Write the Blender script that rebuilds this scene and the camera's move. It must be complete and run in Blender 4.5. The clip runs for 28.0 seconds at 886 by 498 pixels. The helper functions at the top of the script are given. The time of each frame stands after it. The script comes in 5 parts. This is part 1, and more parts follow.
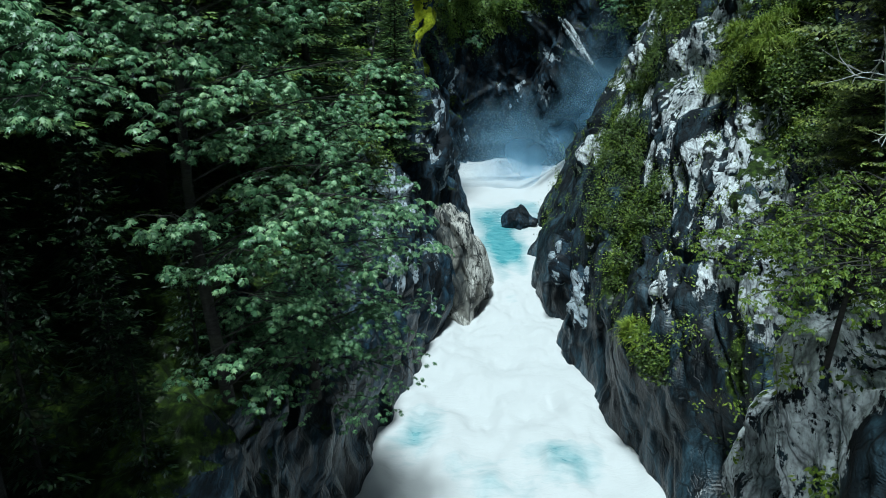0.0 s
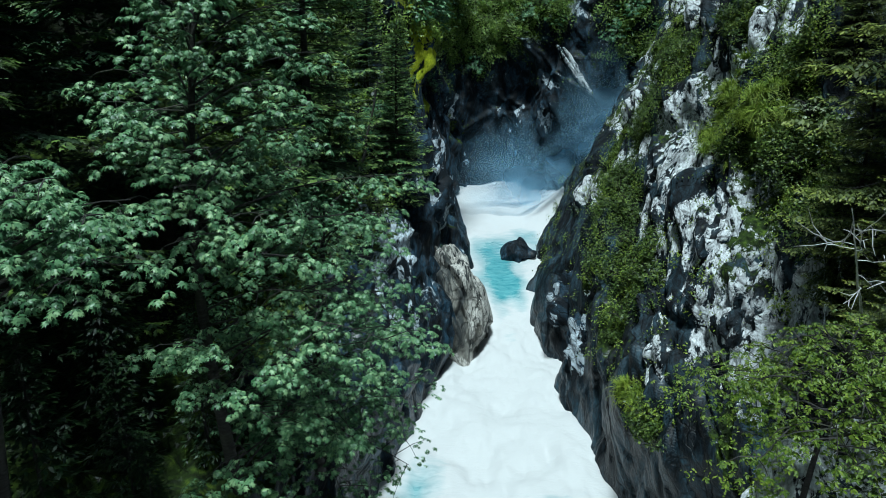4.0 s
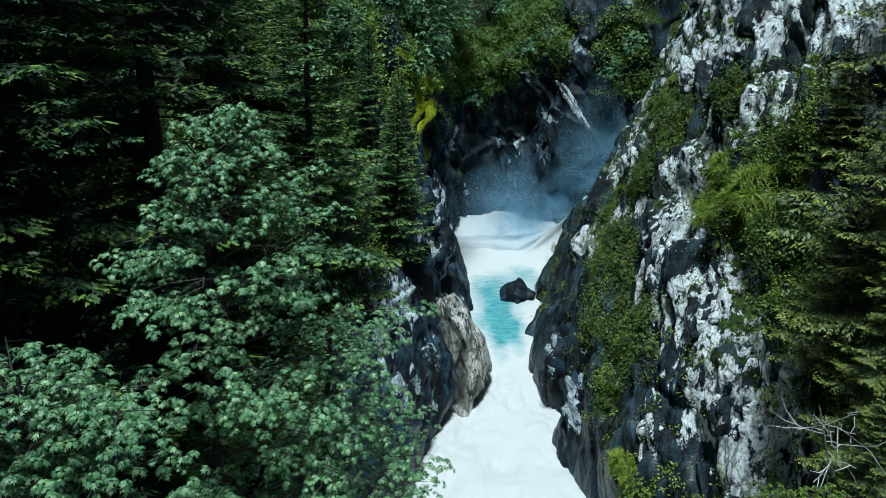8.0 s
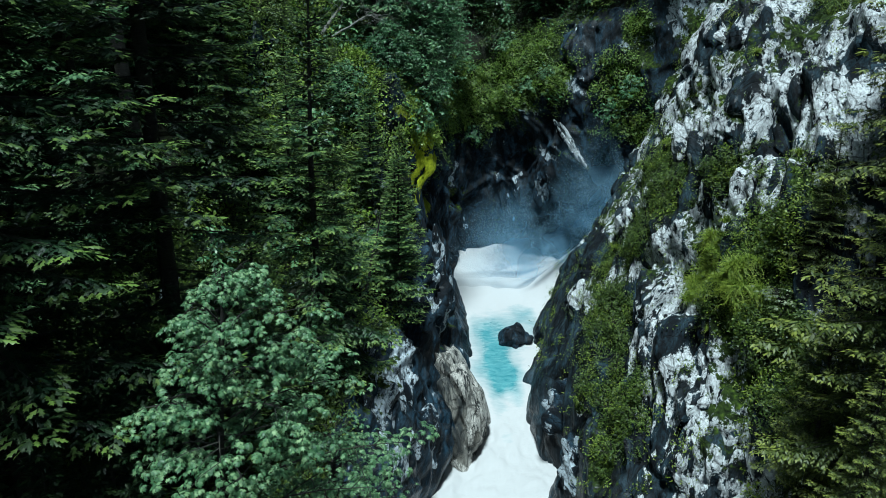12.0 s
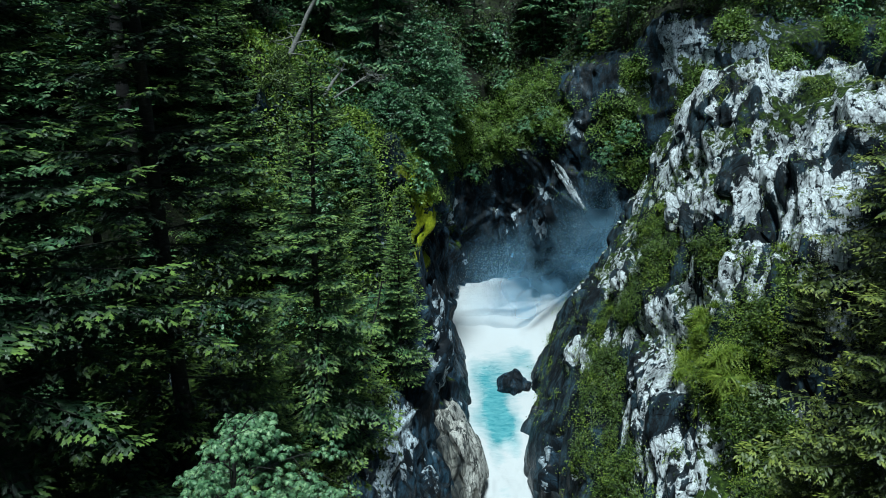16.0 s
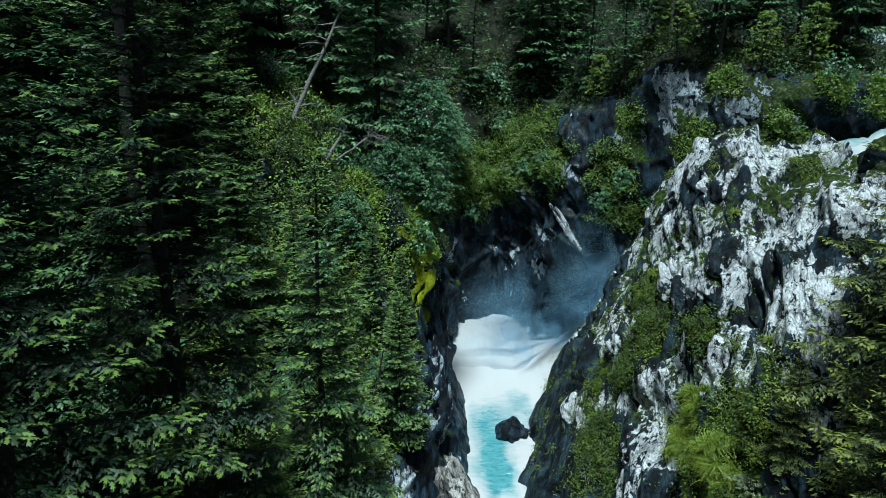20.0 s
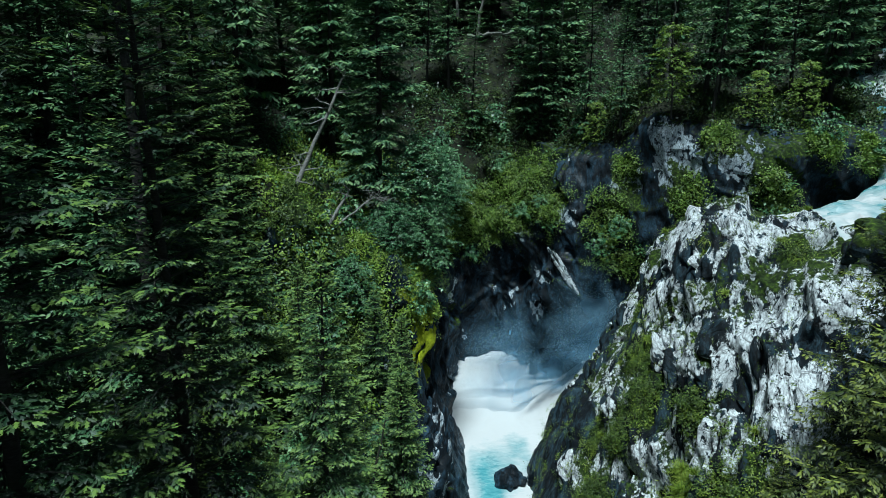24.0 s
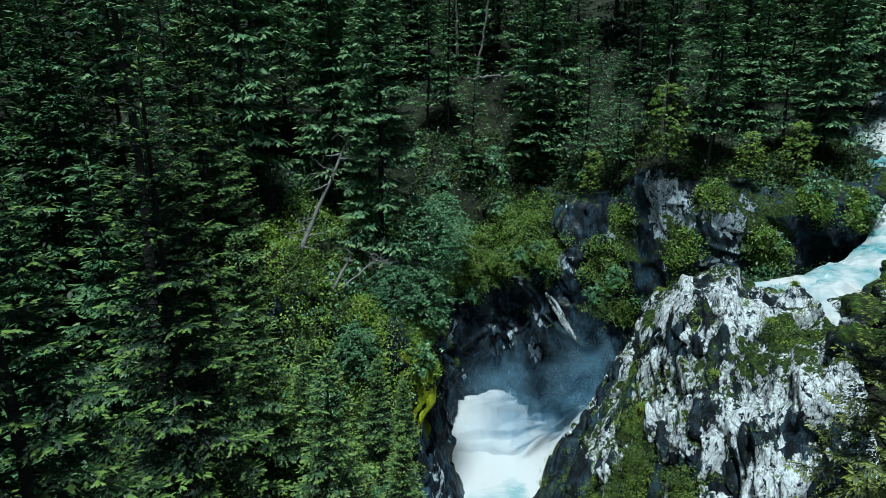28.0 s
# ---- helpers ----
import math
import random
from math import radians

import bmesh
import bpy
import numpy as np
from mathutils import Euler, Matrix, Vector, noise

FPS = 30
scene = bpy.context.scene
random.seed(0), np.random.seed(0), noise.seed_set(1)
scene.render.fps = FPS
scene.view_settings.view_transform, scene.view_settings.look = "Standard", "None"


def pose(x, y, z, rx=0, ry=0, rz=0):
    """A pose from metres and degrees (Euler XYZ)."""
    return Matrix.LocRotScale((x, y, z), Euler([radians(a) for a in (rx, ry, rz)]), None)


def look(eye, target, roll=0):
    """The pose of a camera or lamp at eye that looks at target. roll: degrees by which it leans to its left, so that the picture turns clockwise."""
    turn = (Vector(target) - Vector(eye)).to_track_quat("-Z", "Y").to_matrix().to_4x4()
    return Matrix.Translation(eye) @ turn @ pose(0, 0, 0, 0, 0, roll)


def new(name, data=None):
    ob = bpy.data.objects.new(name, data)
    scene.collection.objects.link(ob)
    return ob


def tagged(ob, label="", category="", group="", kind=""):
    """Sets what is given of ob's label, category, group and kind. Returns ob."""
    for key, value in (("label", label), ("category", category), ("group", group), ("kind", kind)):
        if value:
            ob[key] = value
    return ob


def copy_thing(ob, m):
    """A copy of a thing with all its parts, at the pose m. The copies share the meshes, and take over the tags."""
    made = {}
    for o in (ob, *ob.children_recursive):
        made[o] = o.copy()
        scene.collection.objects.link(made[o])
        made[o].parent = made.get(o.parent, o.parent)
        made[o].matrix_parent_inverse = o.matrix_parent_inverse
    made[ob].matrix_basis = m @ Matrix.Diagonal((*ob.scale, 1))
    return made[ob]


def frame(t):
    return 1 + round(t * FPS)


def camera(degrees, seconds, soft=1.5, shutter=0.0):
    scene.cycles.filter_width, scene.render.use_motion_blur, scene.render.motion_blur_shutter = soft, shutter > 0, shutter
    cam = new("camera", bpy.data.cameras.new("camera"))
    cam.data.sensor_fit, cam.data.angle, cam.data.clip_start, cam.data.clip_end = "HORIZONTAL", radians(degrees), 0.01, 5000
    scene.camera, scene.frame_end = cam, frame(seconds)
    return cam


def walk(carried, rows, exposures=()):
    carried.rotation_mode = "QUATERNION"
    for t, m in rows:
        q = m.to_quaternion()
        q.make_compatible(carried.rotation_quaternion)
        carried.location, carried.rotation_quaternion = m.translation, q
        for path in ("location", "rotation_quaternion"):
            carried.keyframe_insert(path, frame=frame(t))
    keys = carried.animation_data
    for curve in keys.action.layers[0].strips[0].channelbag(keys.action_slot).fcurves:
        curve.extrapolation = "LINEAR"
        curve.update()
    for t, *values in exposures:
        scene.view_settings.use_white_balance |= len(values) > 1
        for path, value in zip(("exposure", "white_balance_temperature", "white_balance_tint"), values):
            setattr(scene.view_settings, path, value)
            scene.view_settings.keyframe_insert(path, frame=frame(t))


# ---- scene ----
cam = camera(70.7, 28.0, soft=0.55)
METRES, EYE, TILT, LEAN, TURN = 24.0, 10.0, -15.3, 0.0, 0.0
ROWS = [
    (0.0, 0.0, 0.0, 0.0, -0.0, 0.0, -0.0),
    (0.5, 0.0002, -0.0028, 0.0104, 0.01, -0.02, -0.01),
    (1.0, 0.0004, -0.0057, 0.0208, 0.01, -0.02, -0.01),
    (1.5, 0.0003, -0.0085, 0.0308, 0.01, -0.01, -0.0),
    (2.0, 0.0003, -0.0117, 0.0422, 0.01, -0.01, -0.0),
    (2.5, 0.0002, -0.0148, 0.0532, 0.01, -0.02, -0.0),
    (3.0, 0.0002, -0.0181, 0.0652, 0.0, -0.04, -0.01),
    (3.5, 0.0001, -0.0217, 0.0778, 0.01, -0.06, -0.03),
    (5.5, -0.0004, -0.0354, 0.1304, 0.01, -0.09, -0.01),
    (6.0, -0.0005, -0.0395, 0.1453, 0.01, -0.1, -0.02),
    (6.5, -0.0007, -0.0432, 0.1595, 0.01, -0.11, -0.02),
    (7.0, -0.0009, -0.0475, 0.1752, 0.01, -0.11, -0.02),
    (7.5, -0.0009, -0.0516, 0.19, 0.01, -0.11, -0.02),
    (8.0, -0.0012, -0.0561, 0.2062, 0.01, -0.12, -0.03),
    (8.5, -0.0008, -0.061, 0.2218, 0.04, -0.13, -0.03),
    (9.0, -0.0008, -0.065, 0.2363, 0.03, -0.12, -0.03),
    (9.5, -0.0006, -0.0697, 0.2524, 0.02, -0.13, -0.03),
    (10.0, -0.0003, -0.0737, 0.2679, 0.02, -0.11, -0.03),
    (10.5, -0.0001, -0.0782, 0.2852, 0.0, -0.11, -0.03),
    (11.0, 0.0001, -0.0826, 0.3029, 0.01, -0.13, -0.03),
    (11.5, -0.0001, -0.0867, 0.3195, -0.01, -0.13, -0.03),
    (12.0, 0.0002, -0.0911, 0.3365, 0.02, -0.13, -0.01),
    (12.5, 0.0003, -0.0955, 0.3531, 0.02, -0.16, -0.01),
    (14.5, 0.0026, -0.1148, 0.4252, 0.08, -0.22, 0.04),
    (15.0, 0.0028, -0.1192, 0.4425, 0.07, -0.22, 0.04),
    (15.5, 0.0031, -0.1238, 0.4613, 0.07, -0.22, 0.04),
    (16.0, 0.0034, -0.1289, 0.48, 0.08, -0.21, 0.04),
    (16.5, 0.0035, -0.1338, 0.4975, 0.09, -0.2, 0.04),
    (17.0, 0.0039, -0.1391, 0.5165, 0.09, -0.2, 0.04),
    (17.5, 0.0042, -0.1435, 0.533, 0.1, -0.18, 0.04),
    (18.0, 0.0044, -0.1487, 0.5527, 0.09, -0.18, 0.03),
    (18.5, 0.0048, -0.1535, 0.5713, 0.09, -0.19, 0.03),
    (19.0, 0.0055, -0.159, 0.5908, 0.12, -0.18, 0.02),
    (19.5, 0.0051, -0.1641, 0.6103, 0.1, -0.16, 0.04),
    (20.0, 0.0053, -0.1692, 0.6293, 0.1, -0.16, 0.03),
    (20.5, 0.0052, -0.1747, 0.65, 0.09, -0.16, 0.01),
    (21.0, 0.005, -0.1799, 0.6695, 0.08, -0.16, -0.0),
    (21.5, 0.0045, -0.1857, 0.6908, 0.07, -0.18, -0.01),
    (23.5, 0.0062, -0.2093, 0.7705, 0.14, -0.19, 0.05),
    (24.0, 0.006, -0.2152, 0.7913, 0.13, -0.18, 0.04),
    (24.5, 0.0056, -0.2211, 0.8127, 0.12, -0.18, 0.05),
    (25.0, 0.0052, -0.2271, 0.8335, 0.11, -0.18, 0.04),
    (25.5, 0.0053, -0.2332, 0.8563, 0.12, -0.19, 0.03),
    (26.0, 0.0049, -0.2395, 0.8776, 0.11, -0.19, 0.02),
    (26.5, 0.0047, -0.2453, 0.9, 0.1, -0.2, 0.0),
    (27.0, 0.0047, -0.2511, 0.9217, 0.11, -0.19, 0.01),
    (27.5, 0.0038, -0.2569, 0.9423, 0.08, -0.19, 0.02),
    (28.0, 0.0047, -0.2633, 0.9644, 0.11, -0.18, 0.02),
]
walk_rows = [(t, pose(0, 0, EYE, TILT, LEAN, TURN) @ pose(METRES * x, METRES * y, METRES * z, 90 + pitch, roll, yaw)) for t, x, y, z, yaw, pitch, roll in ROWS]
EXPOSURE, KELVIN, TINT = -0.15, 5330, -7
walk(cam, walk_rows, exposures=((0.0, EXPOSURE, KELVIN, TINT), (28.0, EXPOSURE, KELVIN, TINT)))

# ---- world and sun: an overcast sky over the gorge ----
SUN_ELEVATION, SUN_AZIMUTH = 78.0, 186.0
world = bpy.data.worlds.new("world")
scene.world = world
world.use_nodes = True
wn = world.node_tree
sky = wn.nodes.new("ShaderNodeTexSky")
sky.sky_type = "NISHITA"
sky.sun_disc = False
sky.sun_elevation = radians(SUN_ELEVATION)
sky.sun_rotation = radians(SUN_AZIMUTH)
sky.air_density, sky.dust_density, sky.ozone_density = 1.0, 2.0, 1.0
wn.links.new(sky.outputs[0], wn.nodes["Background"].inputs[0])
wn.nodes["Background"].inputs[1].default_value = 0.022
sun = new("sun", bpy.data.lights.new("sun", "SUN"))
sun.data.energy, sun.data.angle, sun.data.color = 5.0, radians(10), (1.0, 0.97, 0.92)
se, sa = radians(SUN_ELEVATION), radians(SUN_AZIMUTH)
sun_from = Vector((math.sin(sa) * math.cos(se), math.cos(sa) * math.cos(se), math.sin(se)))
sun.matrix_world = look(sun_from * 100, (0, 0, 0))


# ---- noise on arrays ----
def hash3(ix, iy, iz, seed):
    h = (np.asarray(ix) * 374761393 + np.asarray(iy) * 668265263 + np.asarray(iz) * 3266489917 + seed * 1274126177).astype(np.int64) & 0xFFFFFFFF
    h = ((h ^ (h >> 15)) * 2246822519) & 0xFFFFFFFF
    h = ((h ^ (h >> 13)) * 1274126177) & 0xFFFFFFFF
    h = ((h ^ (h >> 16)) * 668265263) & 0xFFFFFFFF
    return ((h ^ (h >> 15)) & 0xFFFFFF) / float(0x1000000)


def vnoise(p, seed=0):
    i = np.floor(p).astype(np.int64)
    f = p - i
    f = f * f * (3 - 2 * f)
    out = 0
    for a in (0, 1):
        for b in (0, 1):
            for c in (0, 1):
                w = (f[..., 0] if a else 1 - f[..., 0]) * (f[..., 1] if b else 1 - f[..., 1]) * (f[..., 2] if c else 1 - f[..., 2])
                out = out + w * hash3(i[..., 0] + a, i[..., 1] + b, i[..., 2] + c, seed)
    return out * 2 - 1


def fbm(p, octaves=4, seed=0, gain=0.5):
    out, amp = 0, 1.0
    for k in range(octaves):
        out = out + amp * vnoise(p * 2.03 ** k + 17.3 * k, seed + k)
        amp *= gain
    return out


def blocks(p, seed=0, soft=0.3, lean=1.6):
    """Broken rock: every cell of a Voronoi pattern is a facet with a height and tilt of its own. Returns the height, the distance to the joint and a chance value of the facet."""
    i = np.floor(p).astype(np.int64)
    best, second = np.full(p.shape[:-1], 9.0), np.full(p.shape[:-1], 9.0)
    tall, tall2 = np.zeros(p.shape[:-1]), np.zeros(p.shape[:-1])
    tone = np.zeros(p.shape[:-1])
    for a in (-1, 0, 1):
        for b in (-1, 0, 1):
            for c in (-1, 0, 1):
                j = i + np.array((a, b, c))
                r = [hash3(j[..., 0], j[..., 1], j[..., 2], seed + k) for k in range(4)]
                d = p - (j + np.stack(r[:3], -1))
                dist = np.sqrt((d * d).sum(-1))
                h = r[3] + (d * (np.stack((r[1], r[3], r[0]), -1) - 0.5)).sum(-1) * lean
                near = dist < best
                next_near = dist < second
                tall2 = np.where(near, tall, np.where(next_near, h, tall2))
                second = np.where(near, best, np.minimum(second, dist))
                tall = np.where(near, h, tall)
                tone = np.where(near, r[2], tone)
                best = np.where(near, dist, best)
    w = 0.5 + 0.5 * np.clip((second - best) / soft, 0, 1)
    return w * tall + (1 - w) * tall2 - 0.5, second - best, tone


# ---- meshes from arrays ----
def mesh_of(name, verts, faces, mats, smooth=False, index=None, attrs=None):
    """faces: an (n, k) array, all with k corners."""
    me = bpy.data.meshes.new(name)
    verts, faces = np.asarray(verts, np.float32).reshape(-1, 3), np.asarray(faces, np.int32)
    n, k = faces.shape
    me.vertices.add(len(verts))
    me.vertices.foreach_set("co", verts.ravel())
    me.loops.add(n * k)
    me.loops.foreach_set("vertex_index", faces.ravel())
    me.polygons.add(n)
    me.polygons.foreach_set("loop_start", np.arange(0, n * k, k, dtype=np.int32))
    me.polygons.foreach_set("use_smooth", np.full(n, smooth))
    for m in mats:
        me.materials.append(m)
    if index is not None:
        me.polygons.foreach_set("material_index", np.asarray(index, np.int32))
    for key, values in (attrs or {}).items():
        a = me.attributes.new(key, "FLOAT", "POINT")
        a.data.foreach_set("value", np.asarray(values, np.float32).ravel())
    me.update(calc_edges=True)
    me.validate()
    return me


def grid_faces(n, m):
    i = np.arange(n * m).reshape(n, m)
    return np.stack((i[:-1, :-1], i[1:, :-1], i[1:, 1:], i[:-1, 1:]), -1).reshape(-1, 4)


def grid_normals(P):
    u, v = np.gradient(P, axis=0), np.gradient(P, axis=1)
    n = np.cross(u, v)
    return n / np.maximum(np.linalg.norm(n, axis=-1, keepdims=True), 1e-9)


def under(ob, parent):
    ob.parent = parent
    return ob


def part(name, me, parent, label=""):
    ob = new(name, me)
    ob.parent = parent
    return tagged(ob, label)


def many(tv, tf, pos, rot, scale):
    """Copies of one small shape (tv, tf) joined: rot is (n, 3, 3), scale (n,) or (n, 3)."""
    tv, tf = np.asarray(tv, float), np.asarray(tf)
    scale = np.asarray(scale, float)
    scale = scale[:, None, None] if scale.ndim == 1 else scale[:, None, :]
    v = np.einsum("nij,nkj->nki", rot, tv[None] * scale) + pos[:, None, :]
    f = tf[None] + (np.arange(len(pos)) * len(tv))[:, None, None]
    return v.reshape(-1, 3), f.reshape(-1, tf.shape[1])


def frames(x, up):
    """Turns whose first axis is x and whose third is as near to up as can be."""
    x = x / np.maximum(np.linalg.norm(x, axis=-1, keepdims=True), 1e-9)
    y = np.cross(up, x)
    y = y / np.maximum(np.linalg.norm(y, axis=-1, keepdims=True), 1e-9)
    return np.stack((x, y, np.cross(x, y)), -1)


def tube(points, radii, sides=6):
    """A tapered limb along points."""
    points, radii = np.asarray(points, float), np.asarray(radii, float)
    d = np.gradient(points, axis=0)
    ref = np.where(np.abs(d[:, 2:3]) > 0.9 * np.linalg.norm(d, axis=1, keepdims=True), np.array([[1.0, 0, 0]]), np.array([[0, 0, 1.0]]))
    m = frames(d, ref)
    a = np.linspace(0, 2 * np.pi, sides, endpoint=False)
    ring = np.stack((np.zeros(sides), np.cos(a), np.sin(a)), -1)
    v = points[:, None] + np.einsum("nij,kj->nki", m, ring) * radii[:, None, None]
    i = np.arange(len(points) * sides).reshape(-1, sides)
    f = np.stack((i[:-1], np.roll(i[:-1], -1, 1), np.roll(i[1:], -1, 1), i[1:]), -1).reshape(-1, 4)
    return v.reshape(-1, 3), f


def join(pieces):
    vs, fs, at = [], [], 0
    for v, f in pieces:
        vs.append(v)
        fs.append(f + at)
        at += len(v)
    return np.concatenate(vs), np.concatenate(fs)


# ---- materials ----
def material(name):
    m = bpy.data.materials.new(name)
    m.use_nodes = True
    return m, m.node_tree, m.node_tree.nodes["Principled BSDF"]


def node(nt, kind, **sets):
    n = nt.nodes.new(kind)
    for key, value in sets.items():
        n.inputs[key].default_value = value
    return n


def noise_node(nt, scale, detail=4.0, rough=0.55, stretch=None, distortion=0.0):
    n = node(nt, "ShaderNodeTexNoise", Scale=scale, Detail=detail, Roughness=rough, Distortion=distortion)
    where = nt.nodes.new("ShaderNodeTexCoord").outputs["Object"]
    if stretch:
        mp = nt.nodes.new("ShaderNodeMapping")
        mp.vector_type = "TEXTURE"
        mp.inputs["Scale"].default_value = stretch[0]
        mp.inputs["Rotation"].default_value = stretch[1]
        nt.links.new(where, mp.inputs["Vector"])
        where = mp.outputs[0]
    nt.links.new(where, n.inputs["Vector"])
    return n.outputs["Fac"]


def ramp(nt, fac, stops):
    r = nt.nodes.new("ShaderNodeValToRGB")
    e = r.color_ramp.elements
    while len(e) < len(stops):
        e.new(0.5)
    for el, (at, c) in zip(e, stops):
        el.position = at
        el.color = (*c, 1) if len(c) == 3 else c
    nt.links.new(fac, r.inputs[0])
    return r.outputs[0]


def grey(nt, fac, lo, hi):
    return ramp(nt, fac, [(lo, (0, 0, 0)), (hi, (1, 1, 1))])


def mix(nt, fac, a, b, how="MIX"):
    m = nt.nodes.new("ShaderNodeMix")
    m.data_type, m.blend_type = "RGBA", how
    for value, socket in ((fac, m.inputs[0]), (a, m.inputs[6]), (b, m.inputs[7])):
        if isinstance(value, (int, float)):
            socket.default_value = value
        elif isinstance(value, tuple):
            socket.default_value = (*value, 1)
        else:
            nt.links.new(value, socket)
    return m.outputs[2]


def maths(nt, op, a, b=0.0):
    m = nt.nodes.new("ShaderNodeMath")
    m.operation, m.use_clamp = op, True
    for value, socket in ((a, m.inputs[0]), (b, m.inputs[1])):
        if isinstance(value, (int, float)):
            socket.default_value = value
        else:
            nt.links.new(value, socket)
    return m.outputs[0]


def bump(nt, bsdf, height, strength, distance):
    b = node(nt, "ShaderNodeBump", Strength=strength, Distance=distance)
    nt.links.new(height, b.inputs["Height"])
    nt.links.new(b.outputs[0], bsdf.inputs["Normal"])


def attr(nt, name):
    a = nt.nodes.new("ShaderNodeAttribute")
    a.attribute_name = name
    return a.outputs["Fac"]


DIP = Vector((-0.22, -0.62, -0.75)).normalized()
DIP_TURN = tuple(DIP.to_track_quat("Z", "Y").to_euler())


def rock_material(name, dark, mid, pale, pale_at, warm=(0.09, 0.115, 0.14), grain=0.6):
    """Gneiss: bare grey stone, pale lichen and on cliffs also painted light on facing facets where the attribute
    'lichen' allows it, moss where 'moss' does, polished and wet where 'wet' does.
    """
    m, nt, p = material(name)
    big = noise_node(nt, 0.45, 6, 0.6)
    band = noise_node(nt, 1.6, 6, 0.62, ((1.0, 1.0, 3.2), DIP_TURN), 0.6)
    fine = noise_node(nt, 11.0, 6, 0.65, ((1.0, 1.0, 2.0), DIP_TURN))
    stone = mix(nt, grey(nt, band, 0.45, 0.66), dark, mid)
    stone = mix(nt, maths(nt, "MULTIPLY", grey(nt, big, 0.55, 0.72), 0.35), stone, warm)
    stone = mix(nt, grain, stone, ramp(nt, fine, [(0.38, (0.1, 0.1, 0.1)), (0.60, (1, 1, 1))]), "MULTIPLY")
    speck = noise_node(nt, 1.7, 9, 0.70, ((1.0, 1.0, 2.2), DIP_TURN), 0.15)
    streaky = mix(nt, 0.5, speck, noise_node(nt, 0.9, 7, 0.66, ((1.0, 1.0, 4.0), DIP_TURN), 0.25))
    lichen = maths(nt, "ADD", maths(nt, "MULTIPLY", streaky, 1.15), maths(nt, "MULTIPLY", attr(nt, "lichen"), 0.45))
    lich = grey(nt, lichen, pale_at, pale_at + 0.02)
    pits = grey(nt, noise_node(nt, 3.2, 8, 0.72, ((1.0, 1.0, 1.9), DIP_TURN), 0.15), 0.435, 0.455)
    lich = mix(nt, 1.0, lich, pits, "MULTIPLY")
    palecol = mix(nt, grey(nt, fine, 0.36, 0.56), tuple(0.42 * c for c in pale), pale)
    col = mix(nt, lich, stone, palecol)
    cracks = []
    for scale, width in ((0.5, 0.022), (1.4, 0.035), (3.4, 0.05)):
        v = nt.nodes.new("ShaderNodeTexVoronoi")
        v.feature = "DISTANCE_TO_EDGE"
        v.inputs["Scale"].default_value = scale
        mp = nt.nodes.new("ShaderNodeMapping")
        mp.vector_type = "TEXTURE"
        mp.inputs["Scale"].default_value = (1.0, 1.0, 2.6)
        mp.inputs["Rotation"].default_value = DIP_TURN
        wob = nt.nodes.new("ShaderNodeVectorMath")
        wob.operation = "MULTIPLY_ADD"
        nz = node(nt, "ShaderNodeTexNoise", Scale=1.5, Detail=3.0)
        nt.links.new(nt.nodes.new("ShaderNodeTexCoord").outputs["Object"], nz.inputs["Vector"])
        nt.links.new(nz.outputs["Color"], wob.inputs[0])
        wob.inputs[1].default_value = (0.5, 0.5, 0.5)
        nt.links.new(nt.nodes.new("ShaderNodeTexCoord").outputs["Object"], wob.inputs[2])
        nt.links.new(wob.outputs[0], mp.inputs["Vector"])
        nt.links.new(mp.outputs[0], v.inputs["Vector"])
        cracks.append(grey(nt, v.outputs["Distance"], 0.0, width))
    nt.links.new(maths(nt, "MULTIPLY", attr(nt, "wet"), 0.14), p.inputs["Coat Weight"])
    p.inputs["Specular IOR Level"].default_value = 0.3
    p.inputs["Coat Roughness"].default_value = 0.22
    crack = mix(nt, 1.0, mix(nt, 1.0, cracks[0], cracks[1], "MULTIPLY"), mix(nt, 0.5, cracks[2], (1.0, 1.0, 1.0)), "MULTIPLY")
    col = mix(nt, 0.75, col, mix(nt, crack, (0.12, 0.12, 0.12), (1.0, 1.0, 1.0)), "MULTIPLY")
    mossy = maths(nt, "ADD", maths(nt, "MULTIPLY", noise_node(nt, 3.0, 8, 0.72), 1.1), maths(nt, "MULTIPLY", attr(nt, "moss"), 0.6))
    green = ramp(nt, noise_node(nt, 5.0, 4), [(0.38, (0.010, 0.017, 0.004)), (0.55, (0.03, 0.052, 0.008)), (0.72, (0.10, 0.15, 0.016))])
    green = mix(nt, attr(nt, "lime"), green, ramp(nt, fine, [(0.3, (0.14, 0.18, 0.004)), (0.7, (0.42, 0.46, 0.015))]))
    mk = grey(nt, mossy, 0.82, 0.87)
    col = mix(nt, mk, col, green)
    nt.links.new(col, p.inputs["Base Color"])
    dry = maths(nt, "SUBTRACT", 0.9, maths(nt, "MULTIPLY", attr(nt, "wet"), 0.5))
    nt.links.new(maths(nt, "ADD", dry, maths(nt, "MULTIPLY", mk, 0.5)), p.inputs["Roughness"])
    relief = mix(nt, 0.45, mix(nt, 0.5, fine, band), mix(nt, 0.3, speck, lich))
    relief = mix(nt, 0.18, relief, crack)
    bump(nt, p, relief, 1.0, 0.10)
    return m


